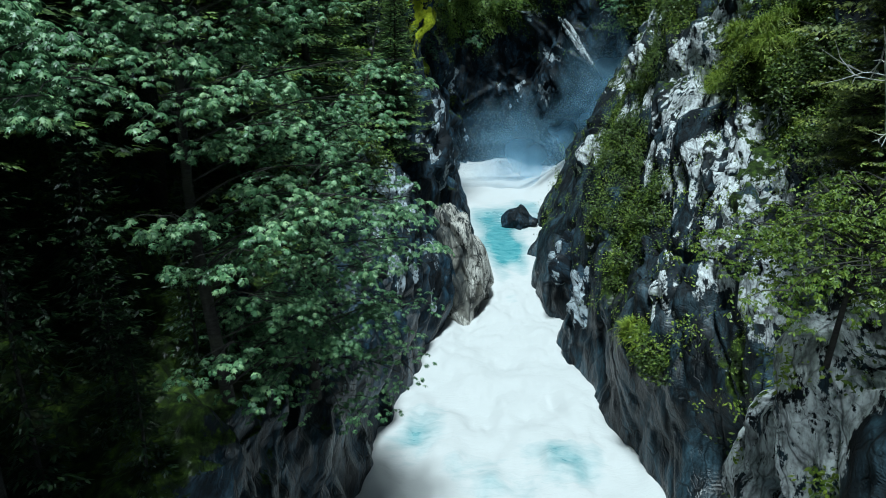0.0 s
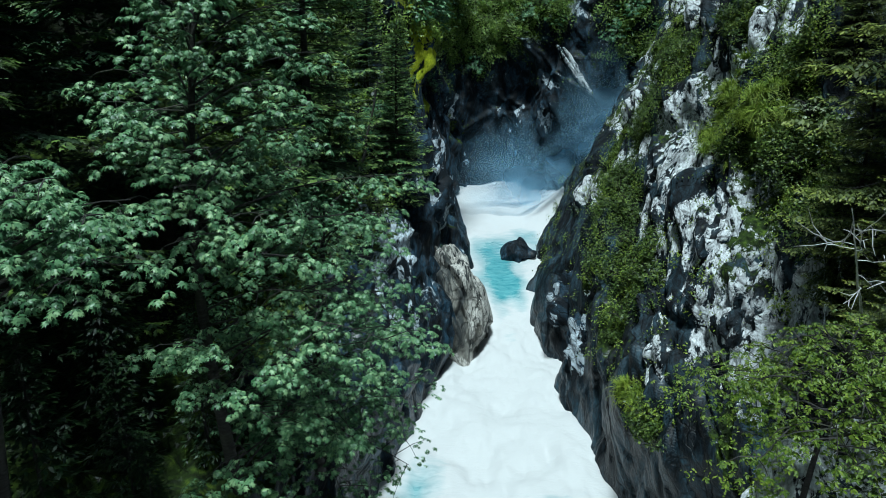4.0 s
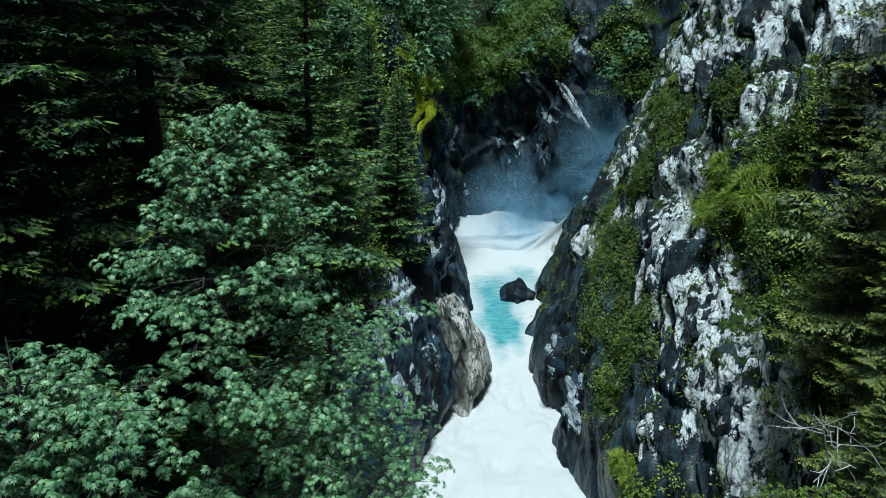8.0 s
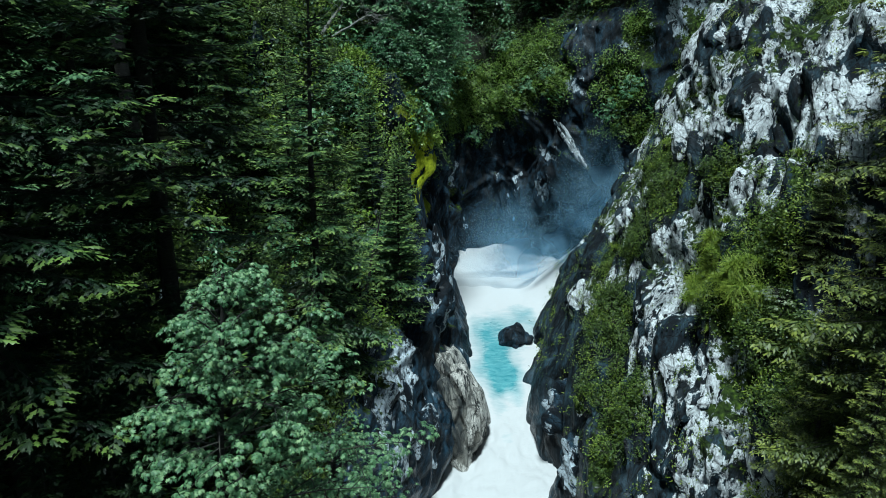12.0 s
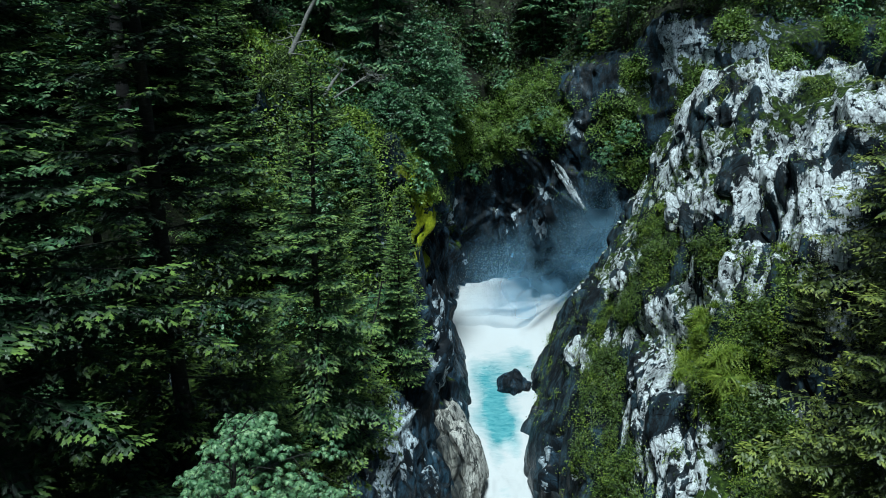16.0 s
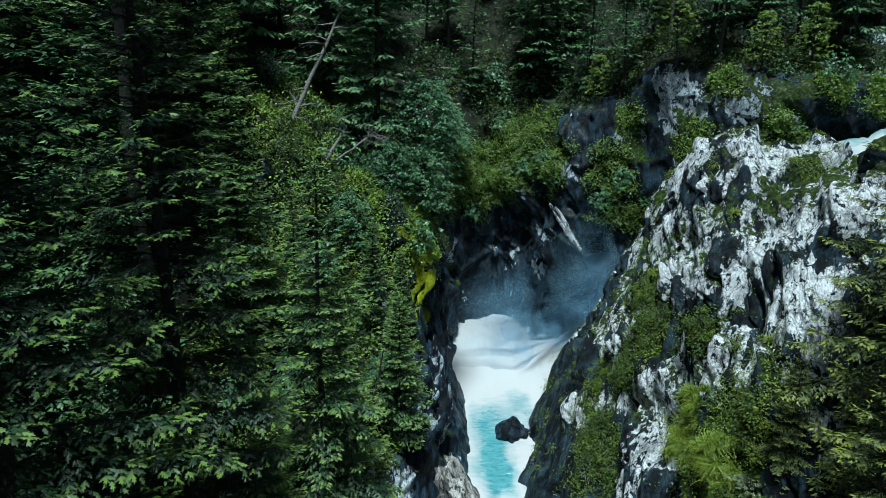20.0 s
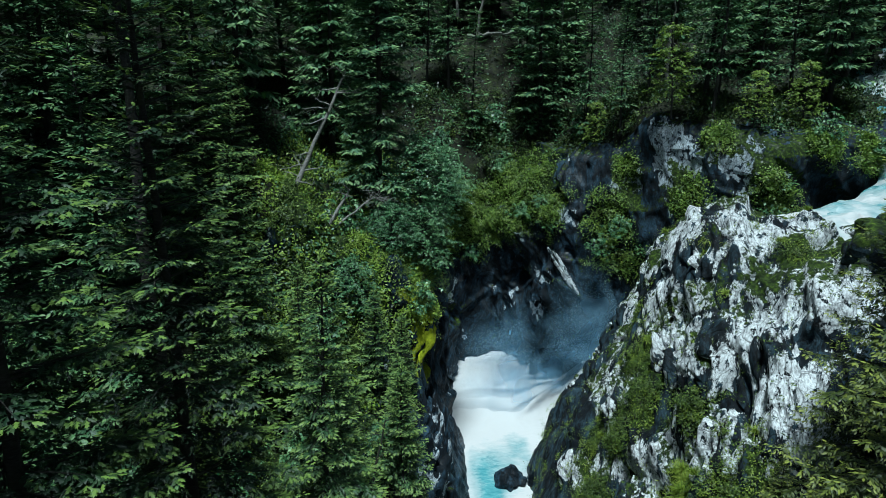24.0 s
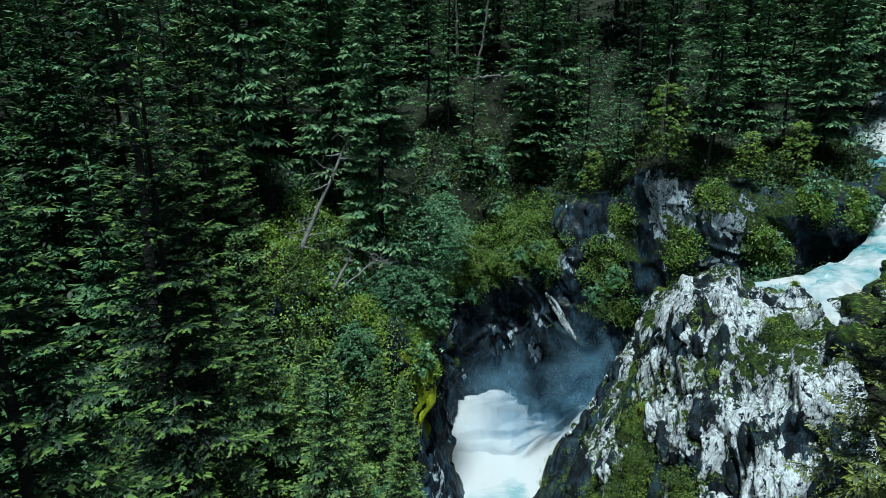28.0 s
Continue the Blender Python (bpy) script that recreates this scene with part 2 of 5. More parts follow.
def leaf_material(name, lo, mid, hi, gloss=0.5, trans=0.25, lit_shoots=None):
    m, nt, p = material(name)
    g = nt.nodes.new("ShaderNodeNewGeometry")
    o = nt.nodes.new("ShaderNodeObjectInfo")
    r = maths(nt, "ADD", maths(nt, "MULTIPLY", g.outputs["Random Per Island"], 0.7), maths(nt, "MULTIPLY", o.outputs["Random"], 0.3))
    patch = noise_node(nt, 0.9, 3)
    r = maths(nt, "ADD", maths(nt, "MULTIPLY", r, 0.6), maths(nt, "MULTIPLY", patch, 0.4))
    col = ramp(nt, r, [(0.2, lo), (0.5, mid), (0.8, hi)])
    # tips lighter: young growth plus the light it catches, put into colour
    if lit_shoots:
        col = mix(nt, attr(nt, "tip"), col, lit_shoots)
    nt.links.new(col, p.inputs["Base Color"])
    p.inputs["Roughness"].default_value = gloss
    p.inputs["Specular IOR Level"].default_value = 0.5
    t = nt.nodes.new("ShaderNodeBsdfTranslucent")
    nt.links.new(col, t.inputs[0])
    s = nt.nodes.new("ShaderNodeMixShader")
    s.inputs[0].default_value = trans
    nt.links.new(p.outputs[0], s.inputs[1])
    nt.links.new(t.outputs[0], s.inputs[2])
    nt.links.new(s.outputs[0], nt.nodes["Material Output"].inputs[0])
    return m


def bark_material(name, dark, pale, scale=6.0):
    m, nt, p = material(name)
    n = noise_node(nt, scale, 6, 0.65, ((1, 1, 0.25), (0, 0, 0)))
    col = mix(nt, grey(nt, n, 0.35, 0.68), dark, pale)
    col = mix(nt, maths(nt, "MULTIPLY", grey(nt, noise_node(nt, 1.1, 4), 0.5, 0.7), 0.5), col, (0.05, 0.06, 0.02))
    nt.links.new(col, p.inputs["Base Color"])
    p.inputs["Roughness"].default_value = 0.92
    bump(nt, p, n, 0.8, 0.03)
    return m


ROCK = rock_material("gneiss", (0.003, 0.007, 0.011), (0.048, 0.088, 0.118), (0.74, 0.77, 0.79), 0.775)
ROCK_DARK = rock_material("wet_gneiss", (0.002, 0.007, 0.013), (0.044, 0.090, 0.138), (0.54, 0.61, 0.67), 0.80)
ROCK_TAN = rock_material("tan_gneiss", (0.05, 0.055, 0.055), (0.29, 0.28, 0.245), (0.62, 0.6, 0.55), 0.76, (0.43, 0.37, 0.27), 0.22)
# one spruce foliage, light put into colour: shaded, sunlit, half lit, lit edge
SPRUCE_SHADE = leaf_material("shaded_spruce_needles", (0.003, 0.011, 0.005), (0.010, 0.031, 0.012), (0.035, 0.080, 0.024), 0.5, 0.06, (0.18, 0.28, 0.05))
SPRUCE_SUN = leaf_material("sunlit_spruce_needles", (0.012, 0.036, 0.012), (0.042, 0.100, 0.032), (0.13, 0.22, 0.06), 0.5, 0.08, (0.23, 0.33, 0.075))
SPRUCE_MID = leaf_material("half_lit_spruce_needles", (0.016, 0.050, 0.022), (0.048, 0.125, 0.050), (0.13, 0.25, 0.09), 0.5, 0.06, (0.20, 0.31, 0.10))
SPRUCE_FAR = leaf_material("lit_far_spruce_needles", (0.022, 0.066, 0.032), (0.064, 0.158, 0.070), (0.16, 0.30, 0.115), 0.55, 0.08, (0.22, 0.33, 0.12))
MAPLE = leaf_material("maple_leaves", (0.034, 0.092, 0.040), (0.135, 0.262, 0.115), (0.42, 0.58, 0.28), 0.42, 0.08)
SHRUB = leaf_material("shrub_leaves", (0.014, 0.032, 0.006), (0.06, 0.105, 0.016), (0.19, 0.26, 0.04), 0.5, 0.15)
TEAL = leaf_material("rowan_leaves", (0.012, 0.055, 0.022), (0.07, 0.18, 0.072), (0.30, 0.49, 0.21), 0.42, 0.15)
LIME = leaf_material("lime_leaves", (0.04, 0.085, 0.008), (0.14, 0.21, 0.02), (0.31, 0.39, 0.045), 0.5, 0.18)
IVY = leaf_material("ivy_leaves", (0.05, 0.11, 0.012), (0.16, 0.25, 0.028), (0.33, 0.44, 0.06), 0.45, 0.12)
SPRUCE_OLIVE = leaf_material("olive_spruce_needles", (0.018, 0.034, 0.008), (0.065, 0.095, 0.018), (0.17, 0.21, 0.04), 0.5, 0.10, (0.27, 0.31, 0.05))
PALE_LEAF = leaf_material("pale_shrub_leaves", (0.10, 0.14, 0.07), (0.26, 0.31, 0.17), (0.46, 0.50, 0.32), 0.5, 0.12)
GRASS = leaf_material("grass_blades", (0.07, 0.13, 0.010), (0.2, 0.28, 0.022), (0.38, 0.44, 0.06), 0.55, 0.18)
BARK = bark_material("spruce_bark", (0.014, 0.013, 0.012), (0.05, 0.047, 0.044))
WOOD_WHITE = bark_material("weathered_wood", (0.32, 0.32, 0.30), (0.62, 0.61, 0.58))
BARK_PALE = bark_material("dead_wood", (0.10, 0.10, 0.095), (0.33, 0.32, 0.30))


def soil_material():
    m, nt, p = material("forest_floor")
    n = noise_node(nt, 1.4, 7, 0.65)
    # floor tones near black: the shade of the wood is put into them
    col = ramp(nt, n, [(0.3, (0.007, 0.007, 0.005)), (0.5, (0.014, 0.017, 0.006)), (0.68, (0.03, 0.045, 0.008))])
    nt.links.new(col, p.inputs["Base Color"])
    p.inputs["Roughness"].default_value = 0.95
    bump(nt, p, noise_node(nt, 7, 6), 1.0, 0.1)
    return m


def water_material():
    """White water: foam where the attribute 'foam' and the eddies carry air, green-blue glacier melt between."""
    m, nt, p = material("white_water")
    eddy = noise_node(nt, 0.55, 6, 0.6, ((1.0, 0.55, 1.0), (0, 0, 0)), 1.2)
    streak = noise_node(nt, 1.6, 6, 0.62, ((1.0, 0.35, 1.0), (0, 0, 0)), 0.8)
    f = maths(nt, "ADD", maths(nt, "MULTIPLY", mix(nt, 0.4, eddy, streak), 0.6), maths(nt, "MULTIPLY", attr(nt, "foam"), 0.7))
    k = grey(nt, f, 0.34, 0.80)
    melt = ramp(nt, streak, [(0.3, (0.07, 0.25, 0.29)), (0.7, (0.19, 0.44, 0.47))])
    col = mix(nt, k, melt, (0.585, 0.585, 0.585))
    nt.links.new(col, p.inputs["Base Color"])
    nt.links.new(maths(nt, "ADD", 0.12, maths(nt, "MULTIPLY", k, 0.6)), p.inputs["Roughness"])
    bump(nt, p, mix(nt, 0.5, streak, eddy), 0.35, 0.15)
    return m


SOIL = soil_material()
WATER = water_material()


# ---- the ground: one sheet from under the river to the hills ----
def at_y(y, ys, values):
    return np.interp(y, ys, values)


LEFT_Y = [-40, 8, 18, 26, 31, 35, 38, 44, 52, 58, 64]
LEFT_X = [-5, -4.6, -3.6, -3.2, -2.6, -2.2, -1.7, -1.6, -1.4, -0.5, 3]
LEFT_Z = [2, 2.6, 3.6, 5.0, 6.8, 10, 15.4, 16.6, 18.2, 20, 25]
LEFT_SLOPE = [0.5, 0.5, 0.6, 0.7, 0.9, 0.95, 0.85, 0.8, 0.75, 0.7, 0.6]
RIGHT_Y = [-40, 8, 13, 18, 22, 27, 31, 34, 37, 41]
RIGHT_X = [6, 6.5, 10.5, 12.5, 14, 15.5, 17, 18, 18.5, 19]
RIGHT_Z = [5, 6, 7.2, 10, 15, 18.5, 19.6, 19.4, 19.4, 19.4]
RIGHT_SLOPE = [0.5, 0.6, 0.9, 1.1, 0.9, 0.5, 0.05, 0.02, 0.02, 0.02]
BACK_X = [-1, 6, 10, 13, 17, 20.5, 26, 34]
BACK_Y = [58.5, 62.5, 58.5, 56.5, 52.5, 47.6, 46.5, 49.5]
BACK_Z = [20, 20.5, 21, 23, 26.6, 26.4, 25.6, 26]
BACK_SLOPE = [1.0, 1.15, 0.85, 0.5, 0.32, 0.32, 0.36, 0.4]


def ground_height(x, y):
    x, y = np.asarray(x, float), np.asarray(y, float)
    dl = at_y(y, LEFT_Y, LEFT_X) - x
    zl = at_y(y, LEFT_Y, LEFT_Z) + at_y(y, LEFT_Y, LEFT_SLOPE) * np.minimum(dl, 16) + 0.4 * np.clip(dl - 16, 0, 150)
    dr = x - at_y(y, RIGHT_Y, RIGHT_X)
    zr = at_y(y, RIGHT_Y, RIGHT_Z) + at_y(y, RIGHT_Y, RIGHT_SLOPE) * np.minimum(dr, 12) + 0.3 * np.clip(dr - 18, 0, 150)
    db = y - at_y(x, BACK_X, BACK_Y)
    zb = at_y(x, BACK_X, BACK_Z) + at_y(x, BACK_X, BACK_SLOPE) * np.minimum(db, 12) + 0.38 * np.clip(db - 12, 0, 150)
    z = np.full(x.shape, -6.0)
    z = np.where(dl > 0, zl, z)
    z = np.where((dr > 0) & (y < 47), zr, z)
    z = np.where(db > 0, np.maximum(zb, np.where(dl > 0, zl, -9)), z)
    return np.maximum(z, np.minimum(0.7 * (-26 - y), 70) - 6)


def ground_noise(x, y):
    p = np.stack((x, y, np.zeros_like(x)), -1)
    return 0.5 * fbm(p * 0.3, 3, 5) + 0.12 * fbm(p * 1.4, 2, 9)


def axis(lo, hi, step, far):
    core = np.arange(lo, hi + step, step)
    out = np.geomspace(step, far, 22)
    return np.concatenate(((lo - out)[::-1], core, hi + out))


gx, gy = np.meshgrid(axis(-24, 40, 0.5, 500), axis(-5, 85, 0.5, 500), indexing="ij")
G = np.stack((gx, gy, ground_height(gx, gy) + ground_noise(gx, gy)), -1)
ground = tagged(new("ground", mesh_of("ground", G, grid_faces(*gx.shape), [SOIL], True)), "mossy forest floor on steep slopes, darkened for tree shade", "ground", "", "structure")


# ---- cliffs: profiles along the gorge, broken into blocks ----
def loft(stations, step_u, step_v, mean=1.5):
    """stations: rows of (u, (x, y, z), ...), the profile from bottom to top."""
    us = np.array([s[0] for s in stations], float)
    ctrl = np.array([s[1:] for s in stations], float)
    n = int((us[-1] - us[0]) / step_u) + 1
    u = np.linspace(us[0], us[-1], n)
    c = np.stack([np.stack([np.interp(u, us, ctrl[:, k, a]) for a in range(3)], -1) for k in range(ctrl.shape[1])], 1)
    w = max(1, int(mean / step_u))
    kernel = np.hanning(2 * w + 3)
    kernel /= kernel.sum()
    pad = np.concatenate((np.repeat(c[:1], w + 1, 0), c, np.repeat(c[-1:], w + 1, 0)))
    c = sum(kernel[i] * pad[i:i + n] for i in range(len(kernel)))
    length = np.linalg.norm(np.diff(ctrl, axis=1), axis=-1).mean(0)
    s = np.concatenate(([0], np.cumsum(length)))
    m = int(s[-1] / step_v) + 1
    v = np.linspace(0, s[-1], m)
    k = np.clip(np.searchsorted(s, v, "right") - 1, 0, len(s) - 2)
    f = (v - s[k]) / (s[k + 1] - s[k])
    a, b = c[:, k], c[:, k + 1]
    before, after = c[:, np.maximum(k - 1, 0)], c[:, np.minimum(k + 2, len(s) - 1)]
    f = f[None, :, None]
    P = 0.5 * ((2 * a) + (b - before) * f + (2 * before - 5 * a + 4 * b - after) * f ** 2 + (3 * a - before - 3 * b + after) * f ** 3)
    return P


def along(P, long, axis_dir):
    """Squeezes P along a direction, so that what is made from it comes out long that way."""
    d = np.array(axis_dir)
    return P - (P @ d)[..., None] * d * (1 - 1 / long)


def field(P, spots):
    """1 at the middle of every spot (x, y, z, radius), falling to 0 outside."""
    out = np.zeros(P.shape[:-1])
    for x, y, z, r in spots:
        out = np.maximum(out, np.exp(-(((P - np.array((x, y, z))) ** 2).sum(-1)) / r ** 2))
    return out


def soften(d):
    """Takes the saw teeth off steps that cross the sheet's own rows."""
    for k in (0, 1):
        e = np.concatenate((d.take([0], k), d, d.take([-1], k)), k)
        n = d.shape[k]
        d = 0.25 * e.take(range(0, n), k) + 0.5 * d + 0.25 * e.take(range(2, n + 2), k)
    return d


def break_rock(P, seed, big=0.9, size=2.6, axis_dir=(0, 0, 1), long=2.4, smooth=None, caves=(), ribbed=0.35, chip=1.0, bend=0.1):
    """Pushes the sheet out and in along its normals: large ribs, blocks, splinters; smooth (0 to 1) where water has worn it. Also gives the tone of every facet."""
    N = grid_normals(P)
    q = along(P, long, axis_dir)
    warp = np.stack([vnoise(P * 0.5, seed + k) for k in range(3)], -1)
    h1, e1, t1 = blocks(q / size + bend * warp, seed, 0.20, 2.0)
    h2, e2, t2 = blocks(q / (size * 0.40) + 1.5 * bend * warp, seed + 9, 0.24, 2.2)
    h3, e3, t3 = blocks(q / (size * 0.16) + 2 * bend * warp, seed + 19, 0.35, 2.0)
    rough = 1.0 if smooth is None else 1 - 0.55 * np.clip(smooth(P), 0, 1)
    ribs = np.abs(fbm(q * 0.45, 3, seed + 3))
    d = big * ((0.5 + 0.5 * rough) * 0.95 * h1 + 0.55 * fbm(P * 0.25, 2, seed + 4) - ribbed * (ribs - 0.3))
    d = d + big * rough * (0.55 * h2 + 0.20 * chip * h3 + 0.04 * chip * fbm(q * 3, 2, seed + 5))
    d = d - big * rough * (0.40 * np.clip(1 - e1 / 0.06, 0, 1) + 0.20 * np.clip(1 - e2 / 0.07, 0, 1))
    d = d - 1.5 * field(P, caves)
    return P + N * soften(d)[..., None], 0.45 * t1 + 0.38 * t2 + 0.17 * t3 - 0.5


def cliff(name, label, P, seed, mats, lichen, moss, wet, lime=None, **how):
    Q, tone = break_rock(P, seed, **how)
    N = grid_normals(Q)
    N = np.where((N[..., 1:2] > 0.3) & (N[..., 2:3] < 0), -N, N)
    base = fbm(P * 0.4, 4, seed + 31)
    # facets turned up and to the front get extra pale, painted as lit
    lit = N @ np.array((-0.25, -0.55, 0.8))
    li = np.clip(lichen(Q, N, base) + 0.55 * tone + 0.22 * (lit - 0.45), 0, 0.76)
    mo = np.clip(moss(Q, N, base), 0, 1)
    we = np.clip(wet(Q, N, base), 0, 1)
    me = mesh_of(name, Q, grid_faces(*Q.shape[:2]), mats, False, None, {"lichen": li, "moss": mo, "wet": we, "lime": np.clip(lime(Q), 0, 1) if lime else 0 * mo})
    ob = tagged(new(name, me), label, "cliff", "", "structure")
    return Q, N, mo, ob


def rows_y(y, *xz):
    return (y, *[(x, y, z) for x, z in xz])


RIGHT = [
    rows_y(4, (4.6, -3.5), (4.9, 0), (5.2, 3), (5.6, 5), (6.4, 6.2), (8, 6.8), (12, 8)),
    rows_y(9.5, (5.0, -3.5), (5.1, 0), (5.3, 3), (5.7, 5.4), (6.8, 6.3), (9, 7.2), (13, 9)),
    rows_y(12.5, (6.8, -3.5), (7.2, 0), (7.8, 3), (8.6, 5.5), (9.6, 7), (11, 8.5), (15, 12)),
    rows_y(18, (6.5, -3.5), (6.8, 0), (7.6, 3.3), (9.2, 6.5), (10.6, 9), (12, 11.5), (17, 17)),
    rows_y(21.5, (6.2, -3.5), (6.4, 0), (7.5, 4), (9.8, 8.3), (11.3, 12), (12.8, 15.5), (17, 20)),
]
RIGHT += [
    rows_y(24.5, (5.0, -3.5), (5.4, 0), (7.3, 4.5), (9.9, 9), (11.9, 13.8), (13.6, 17.3), (18, 21.5)),
    rows_y(29, (5.2, -3.5), (5.6, 0), (7.4, 5), (9.7, 9.5), (11.9, 14.5), (13.6, 18.8), (19.5, 22.3)),
    rows_y(33, (4.6, -3.5), (5.1, 0), (7.2, 5), (9.6, 9.6), (12, 15), (14.2, 22.0), (20.3, 22.5)),
    rows_y(36, (5.4, -3), (6.0, 1), (7.3, 5), (9.7, 8.6), (12, 14), (14.8, 21.8), (19, 21.7)),
    rows_y(41, (6.3, -2), (6.7, 2), (7.5, 4.6), (10, 8.2), (12.5, 12.5), (15.5, 19.5), (17, 19.5)),
    rows_y(45, (8.5, -1), (9, 3), (10, 6), (12, 9), (14, 12), (16.0, 17), (17, 17)),
]
LUSH = [(8.0, 29.4, 7.0, 1.76), (7.8, 23.6, 4.8, 1.44), (10.3, 31.4, 10.5, 1.76), (11.8, 33.2, 13.5, 1.44), (10.9, 21.8, 10.4, 1.2), (8.2, 28.2, 6.2, 1.2),
        (7.1, 18.0, 1.6, 1.04), (12.0, 21.4, 12.8, 1.60), (7.2, 23.3, 2.9, 0.96), (11.4, 19.6, 10.2, 1.36), (8.9, 33.2, 8.7, 1.28)]
LUSH += [(7.4, 26.0, 4.8, 1.28), (11.3, 30.0, 12.6, 1.60), (11.6, 26.3, 14.5, 1.04), (12.9, 21.0, 14.5, 1.44), (10.4, 18.3, 9.4, 1.44), (12.8, 37.0, 14.5, 1.60),
         (14.5, 31.8, 21.4, 0.64), (17.5, 29.5, 21.6, 0.96)]
GRASSY = [(10.9, 24.6, 11.3, 1.6), (11.2, 21.6, 11.0, 1.3), (14.3, 31.6, 21.2, 0.8), (6.8, 19.0, 1.8, 0.8)]
BARE = [(7, 38.5, 3, 4.2), (8.3, 37, 6.4, 2.6), (6.5, 33, 2.5, 2.6), (9.2, 41, 7, 2.5)]
PALE = [(10.2, 32.8, 11.9, 1.5), (10.1, 28.0, 10.1, 1.4), (9.0, 25.9, 8.3, 1.7), (8.9, 22.0, 7.2, 1.5), (9.5, 19.9, 7.4, 1.3), (8.8, 17.0, 5.8, 1.5), (7.8, 19.8, 4.9, 1.0), (7.5, 18.1, 3.6, 1.0), (8.4, 18.0, 4.3, 1.0), (9.0, 15.5, 4.8, 1.2),
        (11.9, 28.2, 16.0, 1.5), (12.4, 23.9, 14.4, 1.6), (13.7, 22.6, 17.0, 1.6), (13.6, 20.2, 16.0, 1.4), (13.9, 35.5, 20.4, 1.6), (15.9, 32.0, 22.3, 2.0), (14.7, 26.4, 18.5, 1.3), (16.5, 24.3, 20.7, 1.4), (12.9, 30.8, 17.2, 1.3), (5.9, 9.4, 4.6, 2.0)]
SLAB = [(5.4, 9.0, 4.8, 1.3), (6.3, 9.5, 5.6, 1.4), (5.5, 9.3, 3.4, 1.2), (7.2, 10.0, 6.3, 1.2)]
DUSKY = [(13.5, 25.2, 17.5, 0.8), (15.5, 29.0, 20.0, 1.6), (12.6, 26.9, 16.8, 0.8), (13.2, 31.8, 18.5, 1.0), (14.3, 28.4, 18.8, 1.0), (17.2, 29.4, 21.1, 1.3), (12.3, 27.2, 15.0, 1.0), (13.0, 25.4, 15.8, 0.7)]
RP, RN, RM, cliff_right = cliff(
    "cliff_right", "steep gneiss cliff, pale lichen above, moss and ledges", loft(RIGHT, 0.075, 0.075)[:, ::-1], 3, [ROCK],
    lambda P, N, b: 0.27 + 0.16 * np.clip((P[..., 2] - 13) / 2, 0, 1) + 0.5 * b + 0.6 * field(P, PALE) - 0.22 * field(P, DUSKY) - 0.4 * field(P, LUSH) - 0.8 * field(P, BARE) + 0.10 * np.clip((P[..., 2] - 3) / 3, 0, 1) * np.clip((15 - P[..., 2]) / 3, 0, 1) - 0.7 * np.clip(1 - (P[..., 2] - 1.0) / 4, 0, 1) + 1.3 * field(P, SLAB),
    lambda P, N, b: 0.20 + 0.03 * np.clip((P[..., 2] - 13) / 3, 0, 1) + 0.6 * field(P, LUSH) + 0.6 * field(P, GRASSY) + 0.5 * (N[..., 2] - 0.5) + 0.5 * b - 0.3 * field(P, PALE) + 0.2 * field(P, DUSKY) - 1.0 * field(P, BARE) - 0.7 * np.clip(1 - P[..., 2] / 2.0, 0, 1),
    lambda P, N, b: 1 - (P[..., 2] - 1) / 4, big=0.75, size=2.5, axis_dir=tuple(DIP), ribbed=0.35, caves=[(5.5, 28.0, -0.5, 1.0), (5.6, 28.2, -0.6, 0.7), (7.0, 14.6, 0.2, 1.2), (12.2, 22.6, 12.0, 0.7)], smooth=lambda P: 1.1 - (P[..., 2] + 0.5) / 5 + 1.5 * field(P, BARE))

LEFT = [
    rows_y(2, (-4, -3.5), (-4.3, 0), (-4.8, 2), (-6, 3), (-9, 4.5), (-14, 7.5)),
    rows_y(12, (-2.7, -3.5), (-3.0, 0), (-3.6, 2), (-4.6, 3.2), (-8, 5), (-14, 8)),
    rows_y(18, (-1.8, -3.5), (-2.3, 0), (-2.8, 2.5), (-3.6, 4), (-7, 6), (-14, 10)),
    rows_y(23, (-0.9, -3.5), (-1.3, 0), (-1.7, 3), (-2.8, 5), (-6, 7.0), (-14, 12)),
    rows_y(27, (-0.4, -3.5), (-0.7, 0), (-1.5, 3.5), (-2.9, 5.6), (-6, 8.0), (-14, 13.5)),
    rows_y(31, (0.8, -3.5), (0.4, 0), (-0.3, 3.5), (-1.8, 6.5), (-4, 8.6), (-13, 16)),
]
LEFT += [
    rows_y(35, (2, -3.5), (1.7, 0), (0.3, 4), (-0.7, 8), (-1.8, 10.8), (-11, 19)),
    rows_y(38, (2.1, -3), (1.6, 1), (0.0, 6), (-1.1, 12), (-1.4, 15.8), (-10, 23)),
    rows_y(44, (1.7, -2), (1.2, 2), (-0.3, 8), (-1.1, 13), (-1.5, 16.8), (-10, 23.6)),
    rows_y(50, (1.1, -1), (0.7, 3), (-0.4, 9), (-1, 14), (-1.5, 18), (-10, 24.6)),
    rows_y(57, (1, 0), (0.7, 4), (0.2, 9), (-0.3, 14), (-1, 19.5), (-10, 26)),
]
